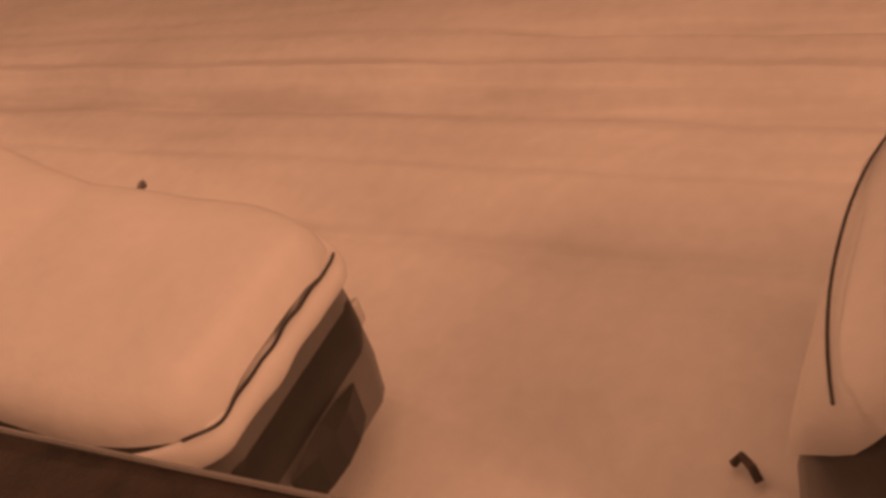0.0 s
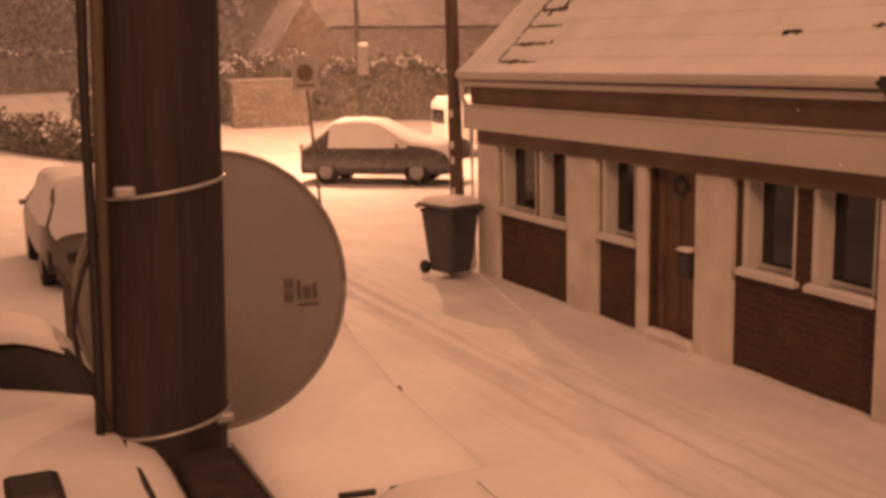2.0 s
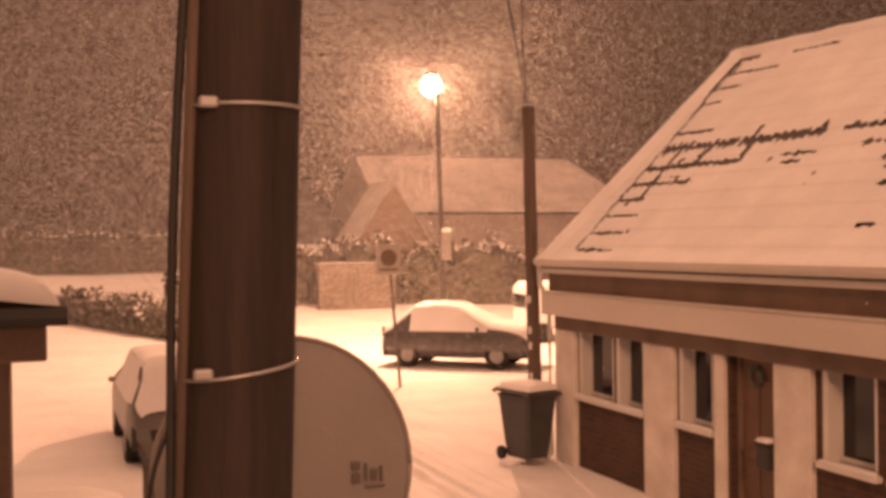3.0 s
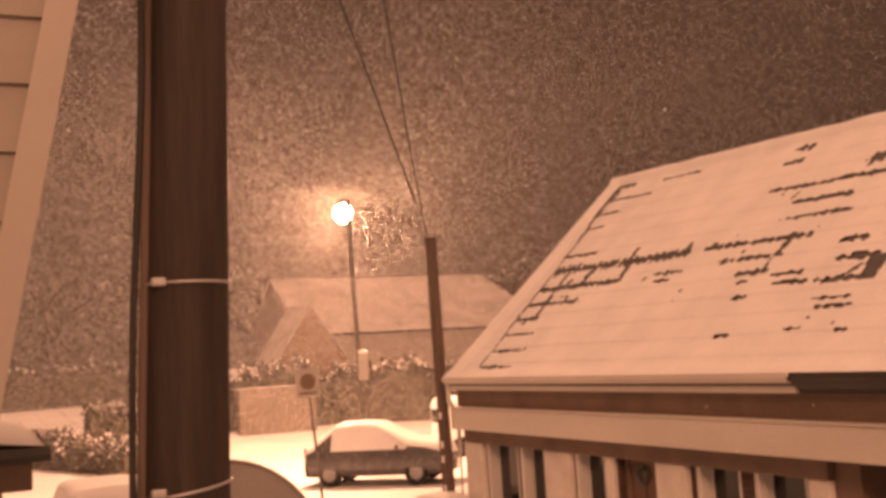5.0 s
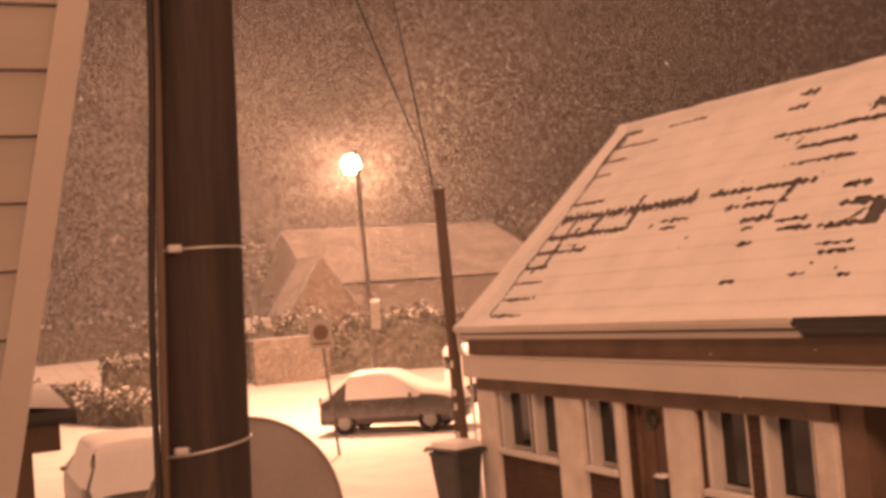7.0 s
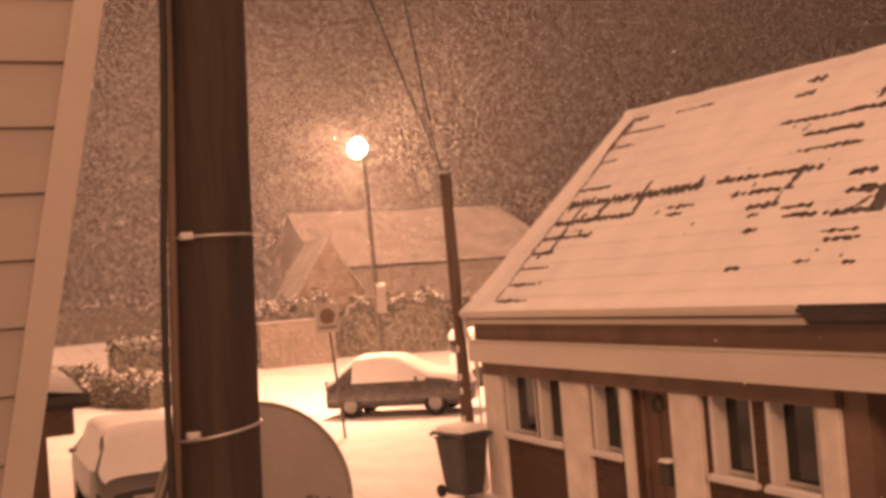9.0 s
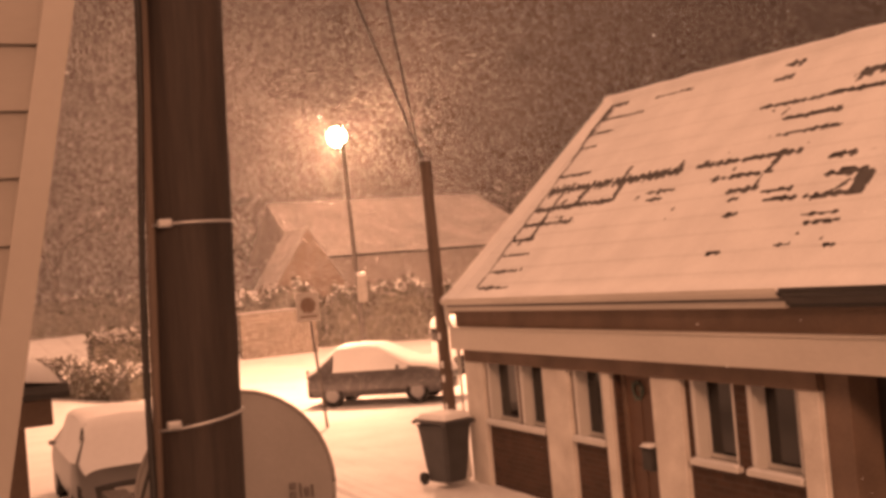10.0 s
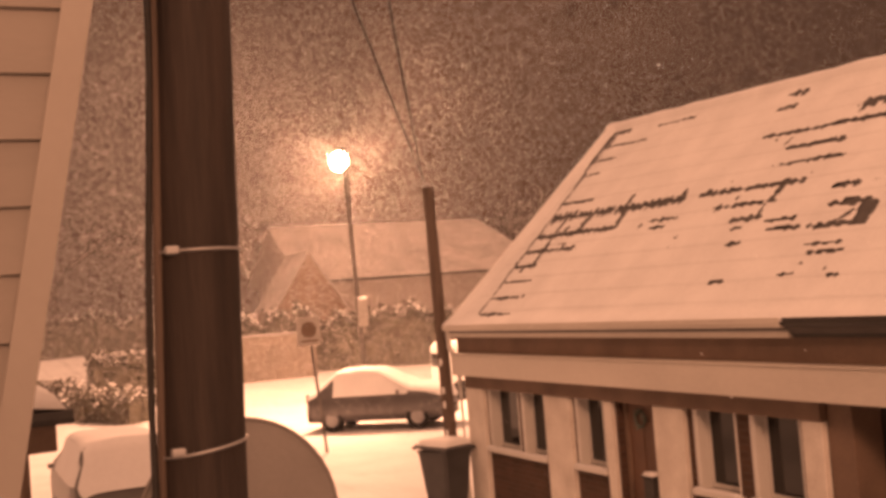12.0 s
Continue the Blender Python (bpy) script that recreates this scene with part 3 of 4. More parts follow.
# pale barge board up the verge
bb = loft([[tuple(roof_point(u, v, l)) for u, l in ((VERGE - 0.03, -0.20), (VERGE - 0.03, 0.02), (VERGE + 0.03, 0.02), (VERGE + 0.03, -0.20), (VERGE - 0.03, -0.20))] for v in (0.0, RV)])
part("barge_board", bb, BOARD, bungalow)
part("verge_snow", loft([[tuple(roof_point(u, v, l)) for u, l in ((VERGE - 0.05, 0.0), (VERGE - 0.03, 0.055), (VERGE + 0.10, 0.085), (VERGE + 0.28, 0.075), (VERGE + 0.36, 0.03))] for v in np.linspace(0, RV, 14)], False), ROOF_SNOW, bungalow, "", True)

# downpipe at the corner
bm = tube([(8.22, 15.19, 2.92), (8.24, 15.20, 2.62), (8.38, 15.21, 2.42), (8.40, 15.21, 0.15), (8.30, 15.19, 0.08)], 0.038, 8)
part("downpipe", bm, PVC, bungalow, "pale downpipe with snow on its brackets", True)

# garage bay
part("garage_door", box(WX + 0.35, WX + 0.42, 4.68, 7.0, 0, 2.3, 0.004), DARK, bungalow, "dark recessed garage door")
for k in range(1, 8):
    part("garage_rib", box(WX + 0.338, WX + 0.351, 4.72 + k * 0.317 - 0.012, 4.72 + k * 0.317 + 0.012, 0.05, 2.25), DARK, bungalow)
part("lintel", box(WX - 0.02, WX + 0.30, 4.62, 7.26, 2.305, 2.75), BOARD_DARK, bungalow)
part("jamb", box(WX - 0.02, WX + 0.35, 6.90, 7.215, 0, 2.3, 0.01), BOARD_DARK, bungalow, "dark brown garage jamb")
part("pier", box(8.24, WX + 0.3, 4.02, 4.665, -0.05, 2.7, 0.012), BOARD_DARK, bungalow, "dark timber pier")
part("side_wall", box(8.15, WX + 0.2, 2.72, 4.018, -0.05, 2.7, 0.012), FARWALL, bungalow, "tan rendered wall")
bm = tube([(8.11, 3.98, 2.7), (8.11, 3.98, 0.28), (7.96, 3.96, 0.11)], 0.045, 8)
part("downpipe", bm, DARK, bungalow, "dark downpipe", True)
part("low_wall", box(8.02, 8.75, 1.92, 2.715, -0.05, 0.45, 0.02), FARWALL, bungalow)
part("low_wall_snow", snow_slab(8.00, 8.77, 1.91, 2.73, lambda x, y: 0.45, 0.09, 0.06), SNOW, bungalow, "", True)
part("porch", box(7.46, 9.2, -0.6, 1.90, -0.05, 2.5, 0.02), BOARD_DARK, bungalow, "dark boarded porch")
part("porch_snow", snow_slab(7.42, 9.2, -0.65, 1.93, lambda x, y: 2.5, 0.10, 0.1), SNOW, bungalow, "", True)
part("end_wall", box(WX + 0.2, 14.7, 4.3, 4.5, 0, 2.7), FARWALL, bungalow)


# ---- wheelie bin and the poles by the corner ----
bin_ = thing("wheelie_bin", "dark plastic wheelie bin with snow on its lid", "bin", (8.02, 15.22, 0.07), 14)
secs = []
for z, a, b in ((0.06, 0.21, 0.25), (0.3, 0.235, 0.29), (0.8, 0.275, 0.345), (0.93, 0.285, 0.36), (0.93, 0.30, 0.375), (0.97, 0.30, 0.375)):
    c = 0.05
    secs.append([(-a + c, -b, z), (a - c, -b, z), (a, -b + c, z), (a, b - c, z), (a - c, b, z), (-a + c, b, z), (-a, b - c, z), (-a, -b + c, z), (-a + c, -b, z)])
part("body", loft(secs), BIN, bin_)
bm = loft([[(-0.32, y, z), (-0.26, y, z + 0.045), (0.26, y, z + 0.045), (0.32, y, z), (0.30, y, z - 0.02), (-0.30, y, z - 0.02), (-0.32, y, z)] for y, z in ((-0.42, 0.985), (-0.2, 1.01), (0.2, 1.02), (0.40, 1.02))])
part("lid", bm, BIN, bin_)
part("handle", tube([(-0.27, 0.41, 0.98), (-0.27, 0.48, 1.0), (0.27, 0.48, 1.0), (0.27, 0.41, 0.98)], 0.018), BIN, bin_)
for sx in (-1, 1):
    part("wheel", rod((sx * 0.22, 0.30, 0.10), (sx * 0.27, 0.30, 0.10), 0.10, None, 16), RUBBER, bin_)
part("snow_cap", snow_slab(-0.28, 0.29, -0.38, 0.37, lambda x, y: 1.045, 0.085, 0.05, edge=0.12), SNOW, bin_, "uneven snow on the lid", True)

tp = thing("telegraph_pole", "slim dark wooden pole beside the bungalow corner", "pole")
part("shaft", rod((8.40, 15.72, -0.2), (8.21, 15.50, 5.26), 0.110, 0.088, 18), POLEWOOD, tp)
part("cap", rod((8.21, 15.50, 5.26), (8.209, 15.498, 5.31), 0.098, 0.065, 12), GALV, tp)
for k in range(9):
    z = 0.5 + k * 0.23
    part("snow_clump", box(8.40 - 0.150 - z * 0.034, 8.40 - 0.108 - z * 0.034, 15.56 - z * 0.04, 15.60 - z * 0.04, z, z + 0.11, 0.012), SNOW, tp) if k % 3 != 1 else None
wires = thing("overhead_wires", "two thin overhead wires sagging from the pole", "wire")
for dx, q in ((0.0, (1.22, 1.0, 5.25)), (-0.06, (1.55, 1.0, 5.30))):
    p, q = Vector((8.21 + dx, 15.5, 5.24)), Vector(q)
    q += (q - p) * 0.35
    pts = []
    for k in range(15):
        f = k / 14
        c = p.lerp(q, f)
        c.z -= 0.25 * f * (1 - f)
        pts.append(c)
    part("wire", tube(pts, 0.008, 5), CABLE, wires)

# road sign
sg = thing("road_sign", "small square road sign on a thin leaning post", "sign")
part("post", rod((8.98, 24.2, -0.1), (8.72, 24.2, 3.25), 0.035, None, 8), STEEL_DARK, sg)
part("plate", box(8.42, 9.00, 24.12, 24.155, 2.56, 3.24, 0.02), SIGNM, sg)
bm = bmesh.new()
bmesh.ops.create_circle(bm, cap_ends=True, segments=24, radius=0.19, matrix=pose(8.71, 24.112, 2.93, 90))
part("roundel", bm, BOARD_DARK, sg)
part("bar", box(8.50, 8.92, 24.108, 24.116, 2.64, 2.69), BOARD_DARK, sg)

# street lamp
sl = thing("street_lamp", "tall slim street lamp with a glowing sodium lantern", "street lamp")
bx, by = LAMP[0] + 0.22, LAMP[1]
part("column", rod((bx, by, -0.1), (LAMP[0], by, LAMP[2] + 0.30), 0.085, 0.05, 16), STEEL_DARK, sl)
part("base", rod((bx, by, -0.1), (bx - 0.01, by, 1.3), 0.12, 0.11, 14), STEEL_DARK, sl)
part("bracket", rod((LAMP[0], by, LAMP[2] + 0.28), (LAMP[0] - 0.02, by + 0.45, LAMP[2] + 0.33), 0.035, 0.03, 8), STEEL_DARK, sl)
part("hood", loft([[(LAMP[0] + a, by + 0.10 + 0.6 * s, LAMP[2] + 0.24 + z) for a, z in ((-0.14, 0), (-0.12, 0.10), (0, 0.15), (0.12, 0.10), (0.14, 0), (-0.14, 0))] for s in (0, 0.15, 0.85, 1)]), STEEL_DARK, sl)
# sphere oversized to stand in for the lamp's bloom
bm = bmesh.new()
bmesh.ops.create_uvsphere(bm, u_segments=18, v_segments=12, radius=0.24, matrix=Matrix.LocRotScale((LAMP[0], by + 0.42, LAMP[2] - 0.02), None, (1.15, 1.35, 1.25)))
lens = part("lantern", bm, LAMPGLOW, sl, "bright glowing lantern", True)
lens.visible_shadow = False
part("notice", box(bx - 0.16, bx + 0.16, by - 0.13, by - 0.10, 2.75, 3.55, 0.01), SIGNM, sl, "pale notice strapped to the column")
part("notice_snow", box(bx - 0.15, bx + 0.15, by - 0.16, by - 0.08, 3.555, 3.66, 0.03), SNOW, sl)


# copied column added only to carry the unseen lamp
unseen_mast = copy_thing(sl, pose(-2.0 - LAMP[0], -20.0 - LAMP[1], 13.0 - LAMP[2]))
unseen_mast["label"] = "unseen lamp mast added behind the near house"
part("mast_foot", rod((bx, by, -5.2), (bx, by, -0.1), 0.13, 0.09, 14), STEEL_DARK, unseen_mast)

# ---- vehicles ----
def car(name, label, place, rz, L, W, H, paint, marks, snow=0.09, side_snow=0.0, group="", tumble=0.15, mirror=1.0, hood=(0.70, 0.665, 0.61, 0.54, 0.38), tail_lights=True, nose=0.80, turn=0.11, bow=0.16, mirror_at=(-0.06, 0.64)):
    """marks: along the length from the tail (0) to the nose (1): roof back, roof front, windscreen foot."""
    rb, rf, ws = marks
    root = thing(name, label, "car", place, rz, group)
    belt = 0.60 * H

    def top(s):
        keys = [(0, 0.46), (0.015, 0.60), (max(0.03, rb * 0.35), 0.66), (rb, 0.985), ((rb + rf) / 2, 1.0), (rf, 0.975), (ws, hood[0]), (ws + (1 - ws) * 0.5, hood[1]), (0.95, hood[2]), (0.985, hood[3]), (1, hood[4])]
        for (a, za), (b, zb) in zip(keys, keys[1:]):
            if s <= b:
                return H * (za + (zb - za) * (s - a) / (b - a))
        return H * 0.4

    def half(s):
        if s > 1 - turn:
            return W / 2 * (nose + (1 - nose) * math.sqrt(max(0, 1 - ((s - 1 + turn) / turn) ** 2)))
        return W / 2 * (0.80 + 0.20 * math.sqrt(s / 0.11)) if s < 0.11 else W / 2

    def shoulder(s):
        t = top(s)
        cab = smooth01((t - belt - 0.02 * H) / (0.30 * H))
        return half(s) * (0.90 - tumble * cab + (0.06 if tumble < 0.1 else 0))

    st = sorted(set([0, 0.012, 0.04, 0.97, 0.99, 1] + [round(k / 34, 4) for k in range(1, 34)] + [rb, rf, ws]))
    secs = []
    for s in st:
        w, t, sh, y = half(s), top(s), shoulder(s), (s - 0.5) * L
        bz = min(belt, t - 0.03)
        secs.append([(-w * 0.93, y, 0.17 * H), (-w, y, 0.30 * H), (-w * 1.0, y, 0.45 * H if t > 0.5 * H else bz * 0.8), (-w * 0.965, y, bz), (-sh, y, t - 0.02), (-sh * 0.86, y, t),
                     (sh * 0.86, y, t), (sh, y, t - 0.02), (w * 0.965, y, bz), (w, y, 0.45 * H if t > 0.5 * H else bz * 0.8), (w, y, 0.30 * H), (w * 0.93, y, 0.17 * H), (-w * 0.93, y, 0.17 * H)])
    part("body", loft(secs), paint, root, "", True)
    # side windows, two a side, and the pillars between
    for sx in (-1, 1):
        spans = ((rb * (0.5 if tumble < 0.1 else 0.75) + 0.02, (rb + rf) / 2 + 0.005), ((rb + rf) / 2 + 0.035, ws - 0.03))
        for a, b in spans:
            ring = []
            bm = bmesh.new()
            for s in np.linspace(a, b, 7):
                t, sh, w = top(s), shoulder(s), half(s)
                y = (s - 0.5) * L
                lo, hi = belt + 0.025 * H, max(belt + 0.03 * H, t - 0.055 * H)
                def xat(z):
                    f = (z - belt) / max(0.01, t - 0.02 - belt)
                    return w * 0.965 + (sh - w * 0.965) * min(1, f) + 0.008
                ring.append((bm.verts.new((sx * xat(lo), y, lo)), bm.verts.new((sx * xat(hi), y, hi))))
            for p, q in zip(ring, ring[1:]):
                bm.faces.new((p[0], q[0], q[1], p[1]))
            bmesh.ops.solidify(bm, geom=list(bm.faces), thickness=0.006)
            part("side_window", bm, GLASS, root)
        # sill strip and mirror
        ym = (ws + mirror_at[0] - 0.5) * L
        mir = part("mirror", loft([[(sx * (W / 2 - 0.02 + d * mirror), ym + 0.5 * e * mirror, mirror_at[1] * H + f * mirror) for e, f in ((-0.07 * k, -0.05 * k), (0.07 * k, -0.05 * k), (0.09 * k, 0.03 * k), (0, 0.08 * k), (-0.08 * k, 0.04 * k), (-0.07 * k, -0.05 * k))] for d, k in ((0, 0.45), (0.05, 0.8), (0.11, 1.0), (0.17, 0.8))]), paint, root)
        for yy in (0.19, 0.80):
            y = (yy - 0.5) * L
            wh = new("wheel")
            wh.parent = root
            R = 0.205 * H
            bm = bmesh.new()
            prof = [(0.62, -0.085), (0.92, -0.10), (1.0, -0.07), (1.0, 0.07), (0.92, 0.10), (0.62, 0.085)]
            n = 22
            rings = [[bm.verts.new((sx * (W / 2 - 0.10) + d, y + r_ * R * math.cos(k * 2 * math.pi / n), R + r_ * R * math.sin(k * 2 * math.pi / n))) for r_, d in prof] for k in range(n)]
            for k in range(n):
                p, q = rings[k], rings[(k + 1) % n]
                for e in range(len(prof) - 1):
                    bm.faces.new((p[e], q[e], q[e + 1], p[e + 1]))
            bmesh.ops.recalc_face_normals(bm, faces=bm.faces)
            part("tyre", bm, RUBBER, wh, "", True)
            part("hub_cap", rod((sx * (W / 2 - 0.16), y, R), (sx * (W / 2 - 0.004), y, R), 0.64 * R, 0.56 * R, 18), HUB, wh)
        part("headlight", box(sx * W * 0.30 - 0.13, sx * W * 0.30 + 0.13, L * 0.478, L * 0.490, 0.40 * H, 0.49 * H, 0.02), CLEAR, root)
        if tail_lights:
            part("tail_light", box(sx * W * 0.385 - 0.06, sx * W * 0.385 + 0.06, -L * 0.498, -L * 0.484, 0.50 * H, 0.66 * H, 0.02), RED, root)
    part("front_bumper", loft([[(x, L * 0.5 + 0.05 - bow * (x / (W / 2)) ** 2 + d, z) for d, z in ((-0.06, 0.17 * H), (0.0, 0.20 * H), (0.01, 0.33 * H), (-0.05, 0.36 * H))] for x in np.linspace(-W * 0.47, W * 0.47, 11)], False), DARK, root)
    part("rear_bumper", loft([[(x, -L * 0.5 - 0.05 + 0.14 * (x / (W / 2)) ** 2 - d, z) for d, z in ((-0.06, 0.17 * H), (0.0, 0.20 * H), (0.01, 0.36 * H), (-0.05, 0.39 * H))] for x in np.linspace(-W * 0.47, W * 0.47, 11)], False), DARK, root)
    part("number_plate", box(-0.26, 0.26, -L * 0.5 - 0.062, -L * 0.5 - 0.054, 0.26 * H, 0.335 * H), SIGNM, root)
    # blanket of snow over tail, roof, windscreen and bonnet
    secs = []
    seed = sum(place)
    fine = [k / 70 for k in range(0, 71)]
    for s in fine:
        y, t, sh, w = (s - 0.5) * L * 1.012, top(min(0.992, max(0.008, s))), shoulder(s), half(s)
        cab = smooth01((t - belt - 0.02 * H) / (0.30 * H))
        reach = sh * 1.02 if cab > 0.5 else w * (0.985 - 0.06 * cab)
        reach = (w * 0.975) * (1 - cab) + sh * 1.03 * cab
        endk = math.sqrt(max(0.02, min(1, min(s, 1 - s) / 0.035)))
        row = []
        for c in (-1.0, -0.985, -0.93, -0.82, -0.62, -0.32, 0, 0.32, 0.62, 0.82, 0.93, 0.985, 1.0):
            k = math.sqrt(max(0, 1 - abs(c) ** 7))
            x = c * reach * (1 + 0.012 * wob(y, c, seed, 2.5))
            droop = 0.055 * abs(c) ** 5 * (1 - 0.3 * cab)
            row.append((x, y, t - droop - 0.03 * (1 - k) + snow * k * endk * (1 + 0.30 * wob(x, y, seed, 1.7) + 0.12 * wob(x, y, seed, 6))))
        secs.append(row)
    bm = loft(secs, False)
    part("snow_blanket", bm, SNOW, root, "thick smooth snow over roof, windscreen and bonnet", True)
    if side_snow:
        bm = bmesh.new()
        for sx in (-1, 1):
            s0, s1, ring = rb * 0.9, ws, []
            for s in np.linspace(s0, s1, 16):
                t, sh, w, y = top(s), shoulder(s), half(s), (s - 0.5) * L
                for_side = []
                for f in np.linspace(0, 1, 5):
                    z = belt + (t - 0.02 - belt) * f
                    for_side.append(bm.verts.new((sx * (w * 0.965 + (sh - w * 0.965) * f + 0.022 + 0.01 * wob(y, z, 2, 4)), y, z)))
                ring.append(for_side)
            for p, q in zip(ring, ring[1:]):
                for e in range(4):
                    bm.faces.new((p[e], q[e], q[e + 1], p[e + 1]))
        part("window_snow", bm, SNOW, root, "snow crusted over the side windows", True)
    return root


PARK = "cars parked along the near kerb"
near = car("parked_car", "small grey hatchback under thick snow, side windows bare", (3.34, 3.975, 0.0), 180, 2.53, 1.24, 1.40, CAR_C, (0.18, 0.38, 0.54), 0.10, group=PARK, tumble=0.09, mirror=0.30, hood=(0.82, 0.775, 0.75, 0.735, 0.66), nose=0.60, turn=0.20, bow=0.36, mirror_at=(0.05, 0.785))
# solid dark blocks stand in for shade in the roof-edge slots
for a, b in ((0.60, 0.76), (0.36, 0.54)):
    part("spoiler_gap", box(a, b, -0.845, -0.825, 1.415, 1.445, 0.006, m=pose(0, 0.055, 0, 0, 0, -9)), DARK, near, "dark block drawn for the shaded slot at the roof's rear edge")
# dark tube drawn for the shade of a faint snow groove
part("roof_aerial", tube([(0.11, -0.62, 1.498), (0.13, -0.40, 1.506), (0.16, -0.10, 1.50), (0.18, 0.06, 1.47)], 0.002, 5), DARK, near)


def nose_y(x):
    e = (abs(x) / 0.62 - 0.6) / 0.4
    return 1.265 if e < 0 else 0.755 + 0.51 * math.sqrt(max(0.0, 1 - e * e))


# dark tube drawn for the shade in the snow's fold
part("bonnet_seam", tube([(x, nose_y(x) + 0.028, 0.968 + 0.028 * wob(x, 0, 2, 7)) for x in np.linspace(-0.44, 0.50, 41)], 0.0065, 6), DARK, near, "dark tube for the shaded fold below the bonnet's snow")
rows_, guard = [], []
for x in np.linspace(-0.605, 0.605, 45):
    yb = nose_y(x)
    k = 1 + 0.30 * wob(x, 1, 4, 5)
    rows_.append([(x * 1.01, yb - 0.01 + 0.062 * k * math.cos(a), 0.895 + 0.070 * k * math.sin(a)) for a in np.linspace(-1.9, 1.9, 9)])
    guard.append([(x * (0.95 + f), yb + d, z) for d, f, z in ((-0.10, -0.09, 0.22), (-0.06, -0.06, 0.27), (-0.02, -0.03, 0.42), (0.018, 0.01, 0.60), (0.012, 0.01, 0.72), (-0.03, 0, 0.78))])
part("bumper_snow", loft(rows_, False), SNOW, near, "roll of snow hanging on the nose", True)
part("nose_guard", loft(guard, False), DARK, near, "dark plastic front bumper", True)
car("parked_car", "car buried in smooth snow behind the hatchback", (3.42, 7.72, 0.0), 180, 3.7, 1.36, 1.40, CAR_C, (0.12, 0.36, 0.56), 0.11, group=PARK, mirror=0.5)
car("parked_car", "grey estate car seen from its tail, roof snow-covered", (3.40, 19.1, 0.0), 0, 4.1, 1.72, 1.58, CAR_C, (0.05, 0.60, 0.76), 0.08, 0.02, group=PARK, tail_lights=False, mirror=0.7)
tail_car = car("parked_car", "snow-covered car with a rounded tail at the kerb", (4.00, -0.88, 0.0), 180, 3.7, 1.55, 1.36, CAR_C, (0.16, 0.55, 0.75), 0.13, group=PARK, tail_lights=False, mirror=0.6)
car("hatchback_car", "dark hatchback standing broadside under the street lamp, snowy roof and windows", (11.90, 27.95, 0.0), -129, 4.0, 1.68, 1.58, CAR_B, (0.23, 0.52, 0.74), 0.11, 0.02)

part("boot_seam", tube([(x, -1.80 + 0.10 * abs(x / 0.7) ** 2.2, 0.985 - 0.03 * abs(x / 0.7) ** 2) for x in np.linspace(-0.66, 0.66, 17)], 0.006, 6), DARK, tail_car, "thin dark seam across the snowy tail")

van = thing("white_van", "white van with a snow-topped body behind the hatchback", "van", (17.0, 33.2, 0.12), -8)
part("body", box(-1.0, 2.2, -0.9, 0.9, 0.35, 1.72, 0.12), VAN_W, van)
part("snow_blanket", snow_slab(-0.95, 2.15, -0.86, 0.86, lambda x, y: 1.70, 0.12, 0.12, edge=0.15), SNOW, van, "", True)
for x in (-0.5, 1.6):
    for y in (-0.92, 0.72):
        part("wheel", rod((x, y, 0.22), (x, y + 0.2, 0.22), 0.33, None, 18), RUBBER, van)
part("cab_window", box(-1.012, -0.99, -0.7, 0.7, 1.0, 1.45, 0.01), GLASS, van)

tw = thing("fallen_twig", "short dark twig lying in the snow", "twig")
part("stem", tube([(3.80, 1.33, 0.03), (3.82, 1.30, 0.06), (3.77, 1.25, 0.07), (3.74, 1.22, 0.03)], 0.018, 6), BARK, tw)


# ---- wall, utility pole and satellite dish on the near side ----
# timber coping along the near kerb
cop = thing("boundary_wall", "dark brown coping wall with snow heaped behind it", "wall", kind="structure")
for a, b in ((-3.5, 4.65), (5.11, 9.0)):
    part("wall", box(2.06, 2.20, a, b, -0.05, 1.70), BRICK, cop)
    part("coping", box(2.03, 2.24, a, b, 1.70, 1.80, 0.012), WOOD, cop, "dark timber coping")
part("coping_cap", box(2.03, 2.24, 4.652, 5.108, 1.60, 1.70), WOOD, cop)

part("wire", tube([(2.232, y, 1.812 + 0.006 * math.sin(3 * y)) for y in np.linspace(1.0, 4.62, 14)], 0.007, 5), GALV, cop, "bright wire along the coping's edge")
for y in (3.38, 3.60):
    part("clip", box(2.06, 2.10, y - 0.012, y + 0.012, 1.798, 1.82, 0.006), GALV, cop)

pole = thing("utility_pole", "thick dark creosoted wooden pole with wire straps and a cable", "pole")
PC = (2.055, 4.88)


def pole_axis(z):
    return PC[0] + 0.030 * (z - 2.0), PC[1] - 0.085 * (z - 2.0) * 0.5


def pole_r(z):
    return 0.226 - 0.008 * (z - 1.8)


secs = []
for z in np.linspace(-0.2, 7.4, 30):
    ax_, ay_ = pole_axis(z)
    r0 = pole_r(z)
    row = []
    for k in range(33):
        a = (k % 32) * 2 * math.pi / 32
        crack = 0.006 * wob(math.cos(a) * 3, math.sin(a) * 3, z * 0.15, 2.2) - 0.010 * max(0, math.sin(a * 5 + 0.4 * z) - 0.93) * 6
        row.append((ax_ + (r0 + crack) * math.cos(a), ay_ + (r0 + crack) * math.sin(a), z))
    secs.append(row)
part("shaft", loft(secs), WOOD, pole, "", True)


